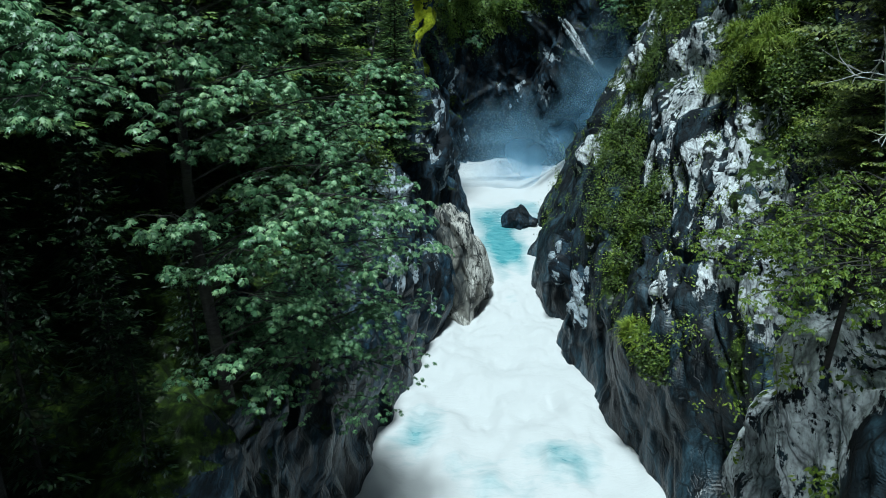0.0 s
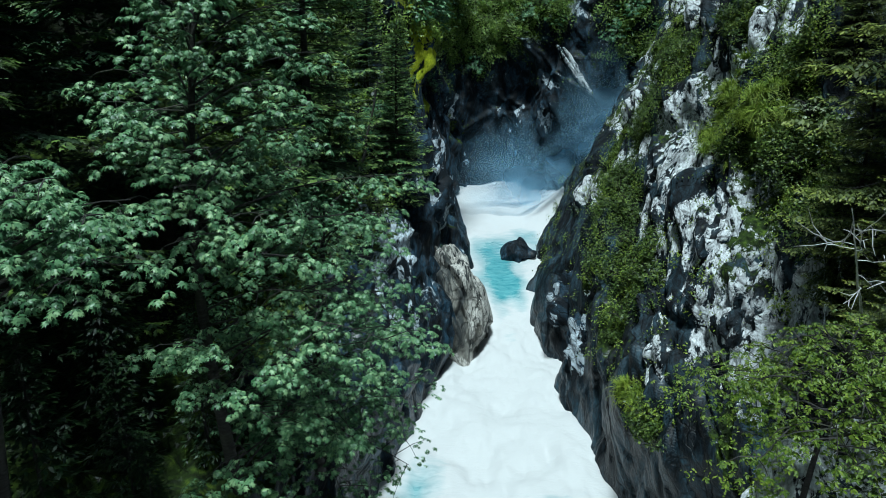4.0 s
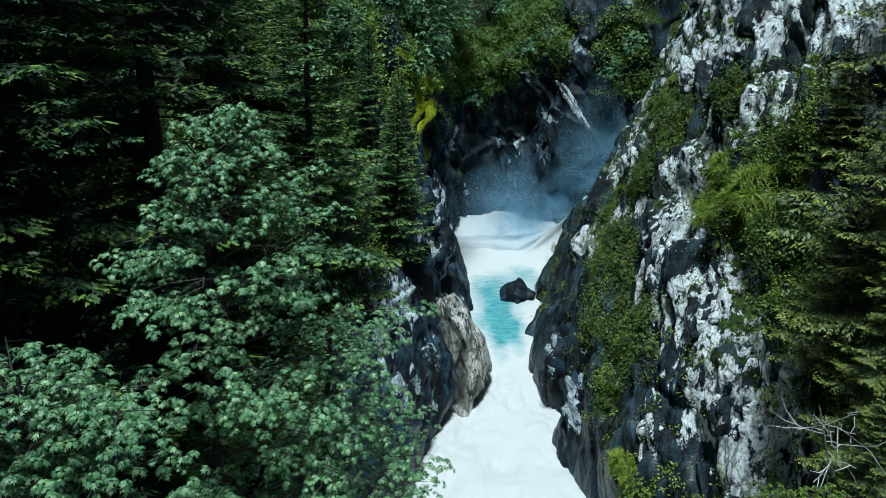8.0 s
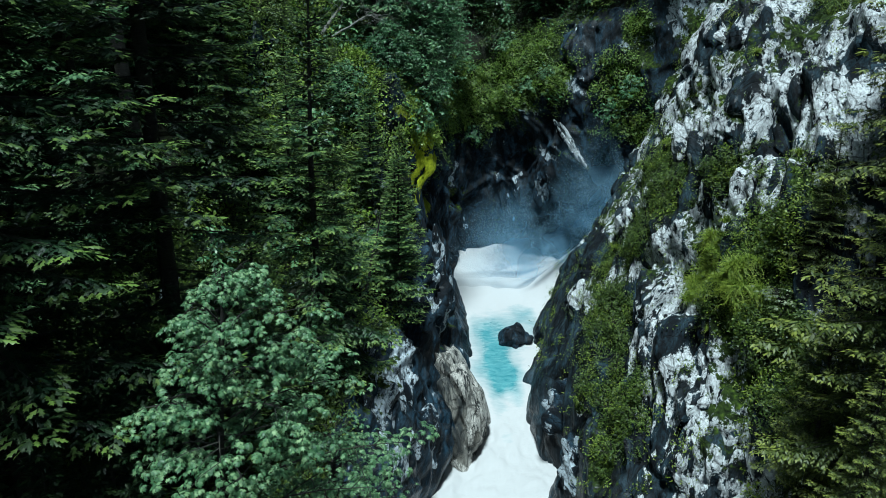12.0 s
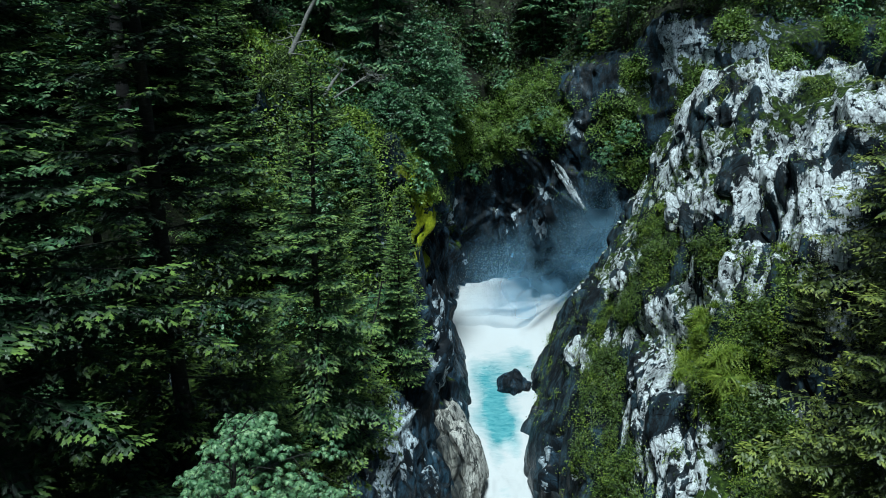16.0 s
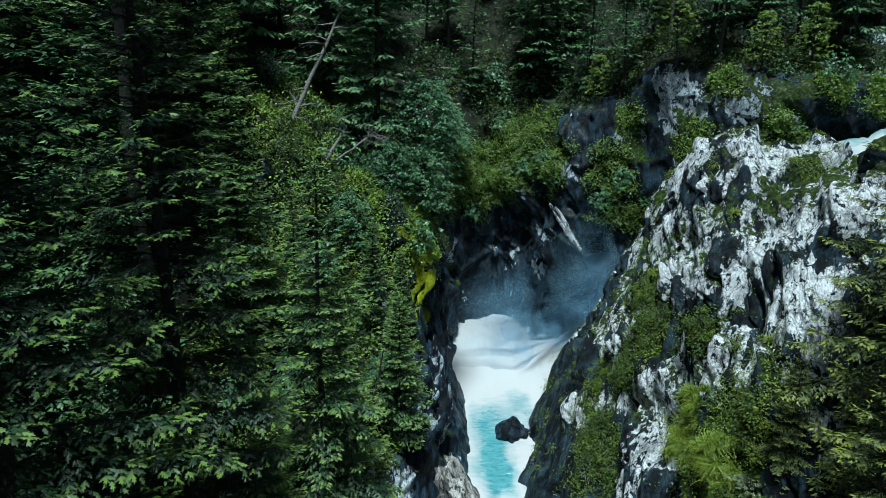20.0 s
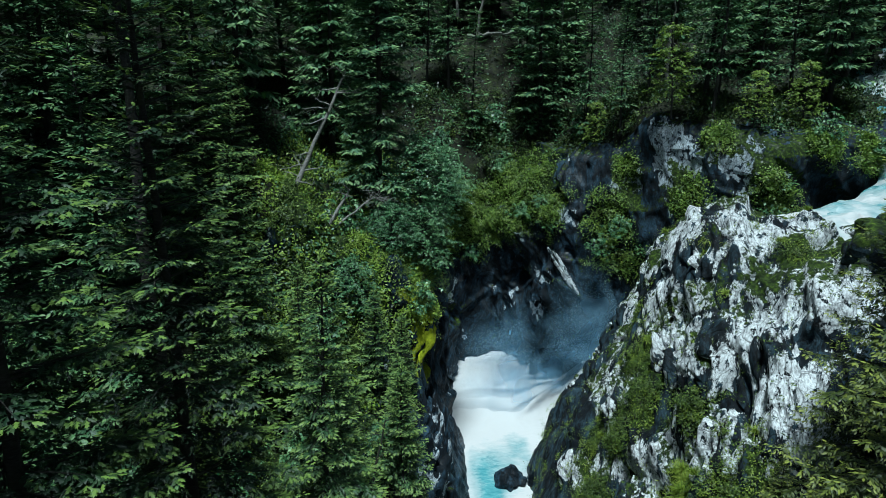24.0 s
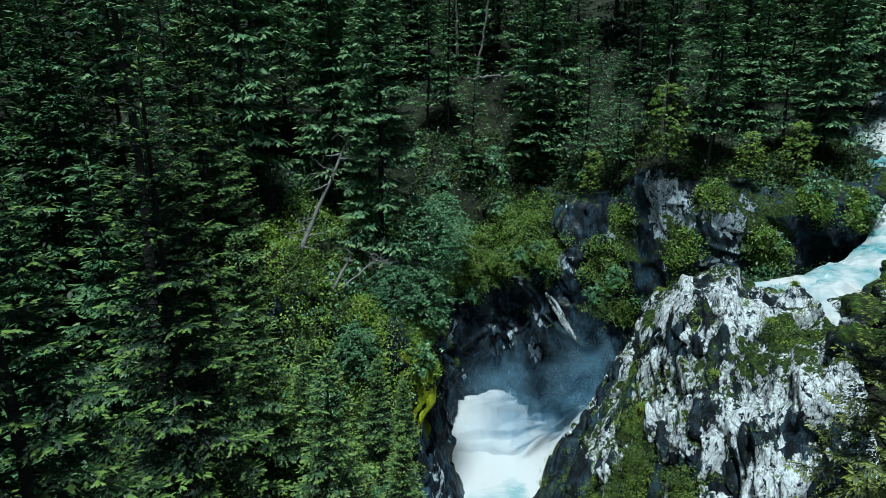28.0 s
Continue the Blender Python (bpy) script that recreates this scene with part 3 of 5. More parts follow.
LP, LN, LM, cliff_left = cliff(
    "cliff_left", "dark wet gneiss wall with moss along its rim", loft(LEFT, 0.12, 0.12), 41, [ROCK_DARK],
    # pale lichen fades out nearer than y 17, a darkening for tree shade
    lambda P, N, b: 0.12 + 0.6 * b - 0.4 * np.clip((P[..., 1] - 30) / 8, 0, 1) - 0.5 * np.clip((17 - P[..., 1]) / 4, 0, 1) - 0.5 * np.clip(1 - (P[..., 2] + 1) / 3, 0, 1),
    lambda P, N, b: -0.05 + 0.9 * (N[..., 2] - 0.45) + 0.9 * np.clip((-3.8 - P[..., 0]) / 1.5, 0, 1) - 0.3 * fbm(P * 0.3, 3, 78) + 1.2 * field(P, [(-1.3, 37.3, 14.0, 1.4), (-1.2, 37.2, 12.5, 1.3), (-0.6, 37.8, 10.8, 1.0), (-1.2, 37.8, 15.0, 1.5), (-0.6, 37.4, 12.8, 1.4), (-0.5, 37.6, 12.9, 1.6), (-0.9, 37.5, 15.2, 1.8), (-0.9, 38.5, 13.5, 1.2), (-1.0, 43, 15.8, 2.5)]),
    lambda P, N, b: 1 - (P[..., 2] - 1) / 8,
    lambda P: field(P, [(-1.3, 37.3, 14.0, 1.4), (-1.2, 37.2, 12.5, 1.3), (-0.6, 37.8, 10.8, 1.0), (-1.2, 37.8, 15.0, 1.5), (-0.6, 37.4, 12.8, 1.4), (-0.5, 37.6, 12.9, 1.5), (-0.9, 37.5, 15.2, 1.6), (-0.9, 38.5, 13.5, 1.2), (-1.0, 42, 15.5, 2.0)]) * 1.5,
    big=0.75, size=2.4, axis_dir=(0.1, 0.25, 0.96), long=1.8, smooth=lambda P: 0.9 - (P[..., 2] + 1) / 6)

BACK = [
    (0, (0.2, 52, -1), (0, 53, 6), (-0.4, 54, 13), (-1.2, 55.5, 19), (-3, 59, 22)),
    (5, (1.6, 56.5, -1), (1.2, 57, 6), (0.8, 57.6, 13), (0.4, 58.8, 18.5), (-1, 63, 22)),
    (10, (5.6, 58.8, -1), (5.6, 59.2, 6), (5.5, 59.8, 13), (5.2, 61, 18.8), (5, 65, 22)),
    (15, (9.2, 55.5, -1), (9.3, 55.2, 6), (9.6, 54.8, 13), (10, 56, 19), (10.5, 61, 23)),
    (19, (11.2, 52.6, -1), (11.5, 52.4, 6), (12, 52.4, 13), (13, 54.5, 21), (13.6, 59, 24.5)),
    (24, (15, 50, -1), (15.2, 50.2, 8), (16, 50.6, 16), (17, 51.4, 25.6), (17.5, 55, 27)),
]
BACK += [
    (29.5, (18.5, 45.8, -1), (18.8, 45.6, 12), (19.4, 45.6, 20), (20.3, 46.4, 25.6), (21, 50, 26.8)),
    (35, (24, 44.0, 10), (24, 44, 18), (24.4, 44.2, 22), (25, 45.2, 25), (26, 49, 26.2)),
    (43, (32, 46.5, 14), (32, 46.5, 20), (32.4, 46.8, 23.5), (33, 48, 25.4), (33.5, 52, 26.4)),
    (52, (40, 51, 16), (40, 51, 22), (40.4, 51, 26), (41, 52, 28), (42, 56, 29)),
]
LUSH_BACK = [(18.8, 47.1, 21.4, 1.5), (23.8, 44.8, 21.4, 1.6), (27.4, 45.5, 24.8, 1.3), (31.5, 46.6, 24.5, 1.5), (15.2, 52.2, 22.5, 1.5), (13.7, 52.9, 19.4, 1.5), (12.7, 51.4, 16, 1.8), (12.3, 51.8, 14.2, 1.2), (9.6, 55.4, 17.0, 1.5), (13, 51.6, 17.2, 2.0), (14, 51, 15, 1.6), (3, 58, 16.5, 4.0), (7, 59.3, 17.5, 3.4), (8.8, 56.5, 18.5, 2.6), (0, 55, 16.5, 2.5), (14.9, 51.2, 16.5, 2.0), (14.2, 52.0, 18.8, 1.5), (6.3, 59.5, 20, 4), (2.5, 59, 19, 4), (15.5, 50.7, 14.2, 1.3), (20.0, 46.5, 25.5, 1.5), (6.4, 60, 19.9, 2.5), (9.0, 58.2, 20.6, 1.5), (5.2, 58.7, 16.8, 2.6), (2.5, 58.3, 15.8, 2.6), (7.8, 57.8, 17, 2.0), (14.3, 51.6, 16.5, 1.8), (15.6, 50.3, 14.9, 1.6)]
head = loft(BACK, 0.14, 0.12)[:, ::-1]
BP, BN, BM, cliff_back = cliff(
    "cliff_back", "dark blue-grey gneiss head wall in spray", head, 63, [ROCK_DARK],
    lambda P, N, b: -0.02 + 0.6 * b + 1.1 * field(P, [(17.7, 49.3, 23.6, 1.8), (19.8, 47.1, 24.6, 1.8), (21.6, 45.3, 24.0, 1.6), (16.0, 51.6, 21.3, 1.2), (22.6, 44.5, 22.2, 1.3), (9.3, 55.0, 10, 1.2)]),
    lambda P, N, b: 0.0 + 0.8 * (N[..., 2] - 0.4) - 0.5 * fbm(P * 0.25, 3, 79) + 0.3 * np.clip((P[..., 2] - 12) / 8, 0, 1) + 0.9 * field(P, LUSH_BACK) - 1.2 * field(P, [(12.4, 55.0, 21.0, 2.2), (12.0, 54.0, 18.0, 1.6)]),
    lambda P, N, b: 0.4 + 0.2 * b, big=np.interp(head[..., 0], [13, 17], [0.85, 0.45]), size=3.8, axis_dir=(-0.5, 0.1, 0.86), long=2.0, ribbed=0.2, chip=0.8, bend=0.05)


# ---- water ----
RIVER_Y = [-30, 10, 24, 28.5, 31, 33, 35, 37, 41, 47, 52, 55, 60]
RIVER_Z = [-3.2, -2.3, -1.8, -1.6, -1.3, -0.8, -0.1, 0.45, 0.8, 1.5, 2.1, 2.6, 2.7]


def river_mesh():
    y, x = np.meshgrid(np.arange(-30, 61, 0.16), np.linspace(0, 1, 90), indexing="ij")
    left = np.interp(y, [-30, 12, 27, 31, 36, 60], [-7, -4, -2, -0.5, 0.5, 0])
    right = np.interp(y, [-30, 12, 18, 24, 33, 41, 46, 60], [8, 8, 8, 7, 6.6, 8.5, 14, 14])
    X = left + (right - left) * x
    z = np.interp(y, RIVER_Y, RIVER_Z)
    p = np.stack((X, y * 0.6, z), -1)
    rough = np.interp(y, [10, 24, 30, 36, 38, 44, 50, 60], [0.18, 0.25, 0.22, 0.08, 0.05, 0.07, 0.09, 0.2])
    tongue = np.exp(-((X - 4.2) / 0.9) ** 2) * np.exp(-((y - 35) / 1.6) ** 2)
    z = z + rough * fbm(p * 0.8, 5, 11) - 0.25 * tongue
    z = z + 4.4 * np.clip((X - 6.0) / 6.0, 0, 1) ** 1.4 * np.exp(-((y - 48.8) / 2.8) ** 2)
    drift = X + 0.5 * fbm(p * 0.6, 3, 23), y + 1.5 * fbm(p * 0.5, 3, 24)
    pool = np.exp(-(((drift[0] - 3.5) / 2.0) ** 2 + ((drift[1] - 40.0) / 5.0) ** 2) ** 1.1)
    run = np.exp(-(((drift[0] - 3.6) / 0.9) ** 2 + ((drift[1] - 35.0) / 2.6) ** 2))
    side = 0.7 * np.exp(-(((drift[0] - 6.2) / 1.2) ** 2 + ((drift[1] - 43.5) / 2.5) ** 2))
    foam = 0.96 - 0.95 * np.clip(pool + run + side, 0, 1) + 0.10 * fbm(p * 0.35, 3, 21)
    for sx, sy, rx, ry in ((-0.8, 19.5, 1.2, 1.9), (3.9, 18.0, 1.7, 1.3), (1.1, 16.5, 1.2, 1.1)):
        foam = foam - (0.5 + 0.25 * fbm(p * 1.2, 3, 29)) * np.exp(-((drift[0] - sx) / rx) ** 2 - ((y + 0.5 * (drift[1] - y) - sy) / ry) ** 2)
    return mesh_of("river", np.stack((X, y, z), -1), grid_faces(*y.shape), [WATER], True, None, {"foam": np.clip(foam, 0, 1)})


river = tagged(new("river", river_mesh()), "rushing white water with turquoise pools", "water", "", "structure")


def stream_mesh(name, path, width, seed):
    """A ribbon of falling or running water along path: rows of x, y, z and half width."""
    path = np.array(path, float)
    s = np.concatenate(([0], np.cumsum(np.linalg.norm(np.diff(path[:, :3], axis=0), axis=1))))
    u = np.arange(0, s[-1], 0.15)
    c = np.stack([np.interp(u, s, path[:, k]) for k in range(4)], -1)
    w = 8
    pad = np.concatenate((np.repeat(c[:1], w, 0), c, np.repeat(c[-1:], w, 0)))
    c = sum(pad[i:i + len(c)] for i in range(2 * w + 1)) / (2 * w + 1)
    d = np.gradient(c[:, :3], axis=0)
    side = np.cross(d, (0, 0, 1.0))
    side /= np.linalg.norm(side, axis=1, keepdims=True)
    v = np.linspace(-1, 1, width)
    P = c[:, None, :3] + side[:, None] * (v[None, :, None] * c[:, None, 3:4])
    P[..., 2] += 0.25 * (1 - v[None] ** 2) + 0.22 * fbm(P * 1.1, 4, seed) - (0.3 + 1.1 * np.clip((10 - c[:, None, 2]) / 4, 0, 1)) * np.abs(v[None]) ** 3
    foam = 0.5 + 0.5 * fbm(P * 0.5, 3, seed + 4) + np.clip((19 - P[..., 2]) / 4, 0, 0.5)
    return mesh_of(name, P, grid_faces(*P.shape[:2]), [WATER], True, None, {"foam": np.clip(foam, 0, 1)})


waterfall = tagged(new("waterfall", stream_mesh("waterfall", [
    (48, 66, 33, 3), (40, 58, 30, 3), (36.5, 50.5, 26.5, 1.8), (34, 45.0, 22.6, 1.9), (29, 40.3, 21.9, 1.8), (24, 37.6, 21.4, 1.9), (20.4, 37.2, 21.0, 1.7),
    (18, 40.5, 20.3, 1.6), (16.2, 44, 14.5, 1.3), (14.2, 46.6, 8.8, 1.6), (11.8, 48.2, 5.2, 2.2), (9.8, 49.2, 2.2, 2.2), (8.6, 50, 0.2, 2.0)], 36, 51)),
    "white mountain stream plunging behind the rock", "waterfall", "", "structure")
stream_arm = tagged(new("stream_arm", stream_mesh("stream_arm", [
    (25, 37.6, 21.5, 1.3), (22.6, 35, 21.3, 1.5), (21.4, 32, 20.9, 1.0), (20.9, 28.5, 20.0, 0.8)], 26, 57)),
    "side arm of foaming white water", "water", "", "structure")


# ---- rocks lying in and beside the river ----
def boulder_mesh(name, size, seed, mat, lichen=0.4, wet=0.5, detail=48, moss=0.0, chips=0.05, soft=0.12, facets=0.42):
    th, ph = np.meshgrid(np.linspace(0, 2 * np.pi, 2 * detail), np.linspace(0, np.pi, detail), indexing="ij")
    n = np.stack((np.cos(th) * np.sin(ph), np.sin(th) * np.sin(ph), np.cos(ph)), -1)
    h1, e1, t1 = blocks(n * 1.15 + seed, seed, soft, 2.4)
    h2, e2, t2 = blocks(n * 3.2 + seed, seed + 3, soft, 2.0)
    r = 1 + facets * h1 + chips * 1.6 * h2 + 0.10 * fbm(n * 1.1 + seed, 3, seed) + 0.02 * fbm(n * 6, 3, seed + 2) - 0.06 * np.clip(1 - e1 / 0.06, 0, 1) - 0.6 * chips * np.clip(1 - e2 / 0.06, 0, 1)
    P = n * soften(r)[..., None] * np.array(size)
    P[-1] = P[0]
    P[:, 0] = P[:, 0].mean(0)
    P[:, -1] = P[:, -1].mean(0)
    o = np.ones(th.shape)
    pale = np.clip(lichen + (0.5 * (t1 - 0.5) + 0.35 * (t2 - 0.5)) * (lichen > 0), 0, 0.76)
    return mesh_of(name, P, grid_faces(*th.shape)[:, ::-1], [mat], False, None, {"lichen": pale, "moss": moss * np.clip(n[..., 2] + 0.3, 0, 1) * 1.6, "wet": wet * o, "lime": 0 * o})


river_boulder = tagged(new("boulder", boulder_mesh("boulder", (1.0, 0.85, 0.9), 8, ROCK_DARK, 0.0, 0.3, chips=0.02, facets=0.3)), "dark wet boulder in the turquoise water", "boulder")
river_boulder.matrix_world = pose(4.95, 40.0, 0.85, 10, -8, 20)
for x, y, z, s, spin, seed in ((19.2, 26.6, 22.2, 1.5, 30, 31), (23.2, 31.2, 21.5, 1.6, 100, 32), (23.6, 33.6, 21.6, 1.1, 10, 33), (26.5, 35.2, 21.8, 1.3, 70, 34), (20.6, 30.2, 21.0, 0.7, 200, 35), (30.0, 37.6, 22.3, 1.5, 240, 36), (33.2, 42.0, 23.0, 1.2, 300, 37)):
    bank_rock = tagged(new("boulder", boulder_mesh("boulder", (1.2, 1.0, 0.8), seed, ROCK, 0.35, 0.2, moss=0.45, detail=30)), "grey mossy boulder on the stream bank", "boulder", "boulders along the upper stream")
    bank_rock.matrix_world = pose(x, y, z - 0.5, 5, 8, spin) @ Matrix.Scale(s, 4)
tan_rock = tagged(new("tan_boulder", boulder_mesh("tan_boulder", (1.75, 3.4, 4.4), 14, ROCK_TAN, 0.40, 0.2, detail=90, chips=0.035, soft=0.1, facets=0.2)), "tan rounded boulder beside the chute", "boulder")
tan_rock.matrix_world = pose(0.7, 32.2, -0.5, 12, -12, 8)


# ---- blocks and slabs standing proud of the cliffs ----
def outcrop(x, y, z, size, seed, mat, lichen, label, tilt=DIP, spin=0.0, moss=0.3):
    ob = tagged(new("rock_outcrop", boulder_mesh("rock_outcrop", size, seed, mat, lichen, 0.2, detail=44, moss=moss, chips=0.12)), label, "rock", "blocks on the cliffs")
    ob.matrix_world = Matrix.Translation((x, y, z)) @ (-Vector(tilt)).to_track_quat("Z", "Y").to_matrix().to_4x4() @ pose(0, 0, 0, 0, 0, spin)
    return ob


for k, (x, y, z, a, b, c) in enumerate(((12.6, 24.9, 13.4, 1.0, 1.3, 2.2), (13.4, 27.8, 17.0, 1.0, 1.2, 2.2), (9.6, 26.0, 8.4, 0.8, 1.0, 2.0), (9.6, 20.5, 6.8, 0.7, 0.9, 1.6), (7.5, 19.2, 3.2, 0.6, 0.8, 1.3), (9.0, 17.6, 5.4, 0.8, 0.9, 1.4),
                                        (14.6, 31.5, 20.2, 1.2, 1.3, 1.8), (12.7, 30.8, 15.3, 0.9, 1.2, 2.3), (10.4, 33.0, 10.8, 0.8, 1.0, 1.9))):
    outcrop(x, y, z, (a, b, c), 120 + k, ROCK, 0.5, "pale lichen-covered block jutting from the cliff", spin=37 * k)
for k, (x, y, z, a, b, c) in enumerate(((-2.5, 25.4, 2.6, 1.1, 1.5, 2.3), (-1.5, 28.0, 1.0, 1.2, 1.3, 2.2), (-1.0, 33.6, 6.4, 1.1, 1.4, 2.2), (-0.4, 36.2, 6.8, 0.9, 1.2, 2.4), (6.5, 25.5, 0.0, 0.8, 1.2, 1.6), (6.6, 30.2, 1.0, 0.9, 1.2, 1.8))):
    outcrop(x, y, z, (a, b, c), 140 + k, ROCK_DARK, 0.40, "dark smooth water-worn block at the gorge wall", tilt=(0.12, -0.2, -0.97), spin=51 * k, moss=0.0)
outcrop(10.6, 53.3, 13.0, (0.28, 0.4, 2.1), 160, ROCK, 0.7, "pale slanting slab on the dark head wall", tilt=(0.5, -0.35, -0.8), moss=0.0)
outcrop(9.0, 55.0, 9.6, (0.9, 0.8, 1.8), 161, ROCK_DARK, 0.3, "grey rock pillar on the head wall", tilt=(0.1, -0.1, -0.98), moss=0.0)


# ---- trees ----
# needled twigs lying along x: one plain and folded along its rib, one with side shoots
TWIG = ([(0, 0, 0), (0.4, 0.19, -0.04), (1, 0, -0.06), (0.4, -0.19, -0.04)], [(0, 1, 2), (0, 2, 3)])
SPRIG = ([(0, 0, 0), (0.38, 0.24, -0.05), (0.42, 0.09, -0.01), (0.70, 0.20, -0.06), (0.74, 0.06, -0.02), (1.0, 0, -0.07), (0.74, -0.06, -0.02), (0.70, -0.20, -0.06), (0.42, -0.09, -0.01), (0.38, -0.24, -0.05)],
         [(0, 1, 2), (0, 2, 8), (0, 8, 9), (2, 3, 4), (2, 4, 6), (2, 6, 8), (8, 6, 7), (4, 5, 6)])


def spruce_meshes(seed, height, radius, bare=0.12, twig=0.24, gap=0.15, rows=0.22, step=0.9, droop=0.3, mat=None, trunk=0.2, whorl=(4, 6), wide=0.42, shoot_light=1.0, shape=TWIG):
    """Whorls of flat, fern-like boughs: each has side branchlets every rows metres, and each branchlet a twig every gap metres on both sides."""
    rng = np.random.default_rng(seed)
    pos, axisx, size, wood, young, ups = [], [], [], [], [], []
    zs = np.linspace(0, height, 14)
    sway = np.stack((0.12 * np.sin(zs * 0.35 + seed), 0.12 * np.cos(zs * 0.3), zs), -1)
    trunk_vf = tube(sway, trunk * (1 - zs / height) ** 0.8 + 0.012, 8)
    top = np.array((0, 0, 1.0))
    z = height * bare
    while z < height - 0.15:
        up = z / height
        n = rng.integers(whorl[0], whorl[1] + 1)
        first = rng.uniform(0, 6.28)
        for k in range(n):
            az = first + k * 2 * np.pi / n + rng.normal(0, 0.25)
            taper = min(1.0, (1 - up) * 1.25 + 0.03) ** 0.85 * min(1, 0.6 + 2.2 * (up - bare * 0.6))
            length = radius * taper * rng.uniform(0.6, 1.15)
            out = np.array((np.cos(az), np.sin(az), 0))
            side = np.array((-np.sin(az), np.cos(az), 0))
            sag = droop * (1.1 - up) * rng.uniform(0.5, 1.5)
            rise = 0.05 + 0.45 * up ** 1.5
            s = np.linspace(0, 1, 12)
            x0 = np.array((np.interp(z, zs, sway[:, 0]), np.interp(z, zs, sway[:, 1]), z + rng.uniform(-0.3, 0.3) * step))
            pts = x0 + s[:, None] * length * out + (length * (rise * s - sag * s ** 1.4 + 0.45 * sag * s ** 3.2))[:, None] * top + (0.07 * length * np.sin(s * 3 + az))[:, None] * side
            wood.append(tube(pts[::4] if length > 1 else pts[::11], np.linspace(0.03, 0.006, 3 if length > 1 else 2) * (0.5 + trunk * 3), 3))
            m = max(2, int(length * 0.86 / rows))
            q = np.tile(0.14 + 0.86 * (np.arange(m) + rng.random(m)) / m, 2)
            sgn = np.repeat((1.0, -1.0), m)
            base = np.stack([np.interp(q, s, pts[:, a]) for a in range(3)], -1)
            fwd = np.gradient(pts, axis=0)
            fwd = np.stack([np.interp(q, s, fwd[:, a]) for a in range(3)], -1)
            fwd /= np.linalg.norm(fwd, axis=1, keepdims=True)
            span = wide * length * np.clip(q / 0.3, 0.25, 1) * (1.05 - q) * rng.uniform(0.6, 1.2, 2 * m) + 0.8 * twig
            turn = rng.uniform(0.7, 1.05, 2 * m)
            d = fwd * np.cos(turn)[:, None] + side * (sgn * np.sin(turn))[:, None] + rng.normal(-0.10 - 0.3 * droop, 0.10, 2 * m)[:, None] * top
            d /= np.linalg.norm(d, axis=1, keepdims=True)
            count = np.maximum(1, (span / gap).astype(int))
            idx = np.repeat(np.arange(2 * m), count)
            w = (np.arange(len(idx)) - np.repeat(np.cumsum(count) - count, count) + rng.random(len(idx))) / count[idx]
            across = np.cross(top, d)
            across /= np.linalg.norm(across, axis=1, keepdims=True)
            for t in (1, -1):
                spread = rng.uniform(0.5, 0.95, len(idx))
                pos.append(base[idx] + d[idx] * (span[idx] * w)[:, None] - top * (0.12 * span[idx] * w * w)[:, None])
                axisx.append(d[idx] * np.cos(spread)[:, None] + across[idx] * (t * np.sin(spread))[:, None] + rng.normal(-0.1 - 0.25 * droop, 0.12, len(idx))[:, None] * top)
                size.append(twig * (1.15 - 0.5 * w) * rng.uniform(0.7, 1.25, len(idx)))
                # rises towards bough ends, for young growth and painted light alike
                young.append(np.clip(1.1 * q[idx] + 0.8 * w - 1.0, 0, 0.9) * rng.uniform(0.2, 1.2, len(idx)))
            pos.append(base + d * (0.85 * span)[:, None])
            axisx.append(d)
            size.append(np.full(2 * m, twig))
            young.append(np.clip(q - 0.1, 0, 0.9))
            pos.append(pts[-2:])
            axisx.append((pts[-2:] - pts[-3:-1]))
            size.append(np.full(2, twig))
            young.append(np.full(2, 0.8))
        z += step * rng.uniform(0.7, 1.2) * (0.55 + 0.6 * (1 - up))
    k = 8
    pos.append(np.array([sway[-1]] * k) - np.array([(0, 0, 0.12 * i) for i in range(k)]))
    axisx.append(np.array([(math.cos(2.4 * i) * 0.6, math.sin(2.4 * i) * 0.6, 1.0) for i in range(k)]))
    size.append(np.full(k, 0.3))
    young.append(np.full(k, 0.8))
    pos, axisx, size = np.concatenate(pos), np.concatenate(axisx), np.concatenate(size)
    v, f = many(*shape, pos, frames(axisx, top + rng.normal(0, 0.22, pos.shape)), size)
    crown = mesh_of("crown", v, f, [mat or SPRUCE_SHADE], False, None, {"tip": np.repeat(np.concatenate(young) * shoot_light, len(shape[0]))})
    return mesh_of("trunk", *trunk_vf, [BARK], True), mesh_of("branchwork", *join(wood), [BARK]), crown


def tree(name, label, meshes, m, category="tree", group="", names=("trunk", "branchwork", "crown")):
    top = tagged(new(name), label, category, group)
    for n, me in zip(names, meshes):
        if n == "limb":
            limb = part(n, me[0], top)
            for twig in me[1:]:
                part("twig", twig, limb)
            continue
        ob = part(n, me, top)
        if n in ("branchwork", "crown"):
            tagged(ob, kind="stuff")
    top.matrix_world = m
    return top


def place(x, y, spin=0.0, scale=1.0, lean=(0, 0), sink=0.3, z=None):
    if z is None:
        z = float(ground_height(x, y) + ground_noise(np.array(float(x)), np.array(float(y)))) - sink
    return pose(x, y, z, lean[0], lean[1], spin) @ Matrix.Scale(scale, 4)


def copy_at(ob, m):
    c = copy_thing(ob, m)
    c.matrix_basis = m
    return c


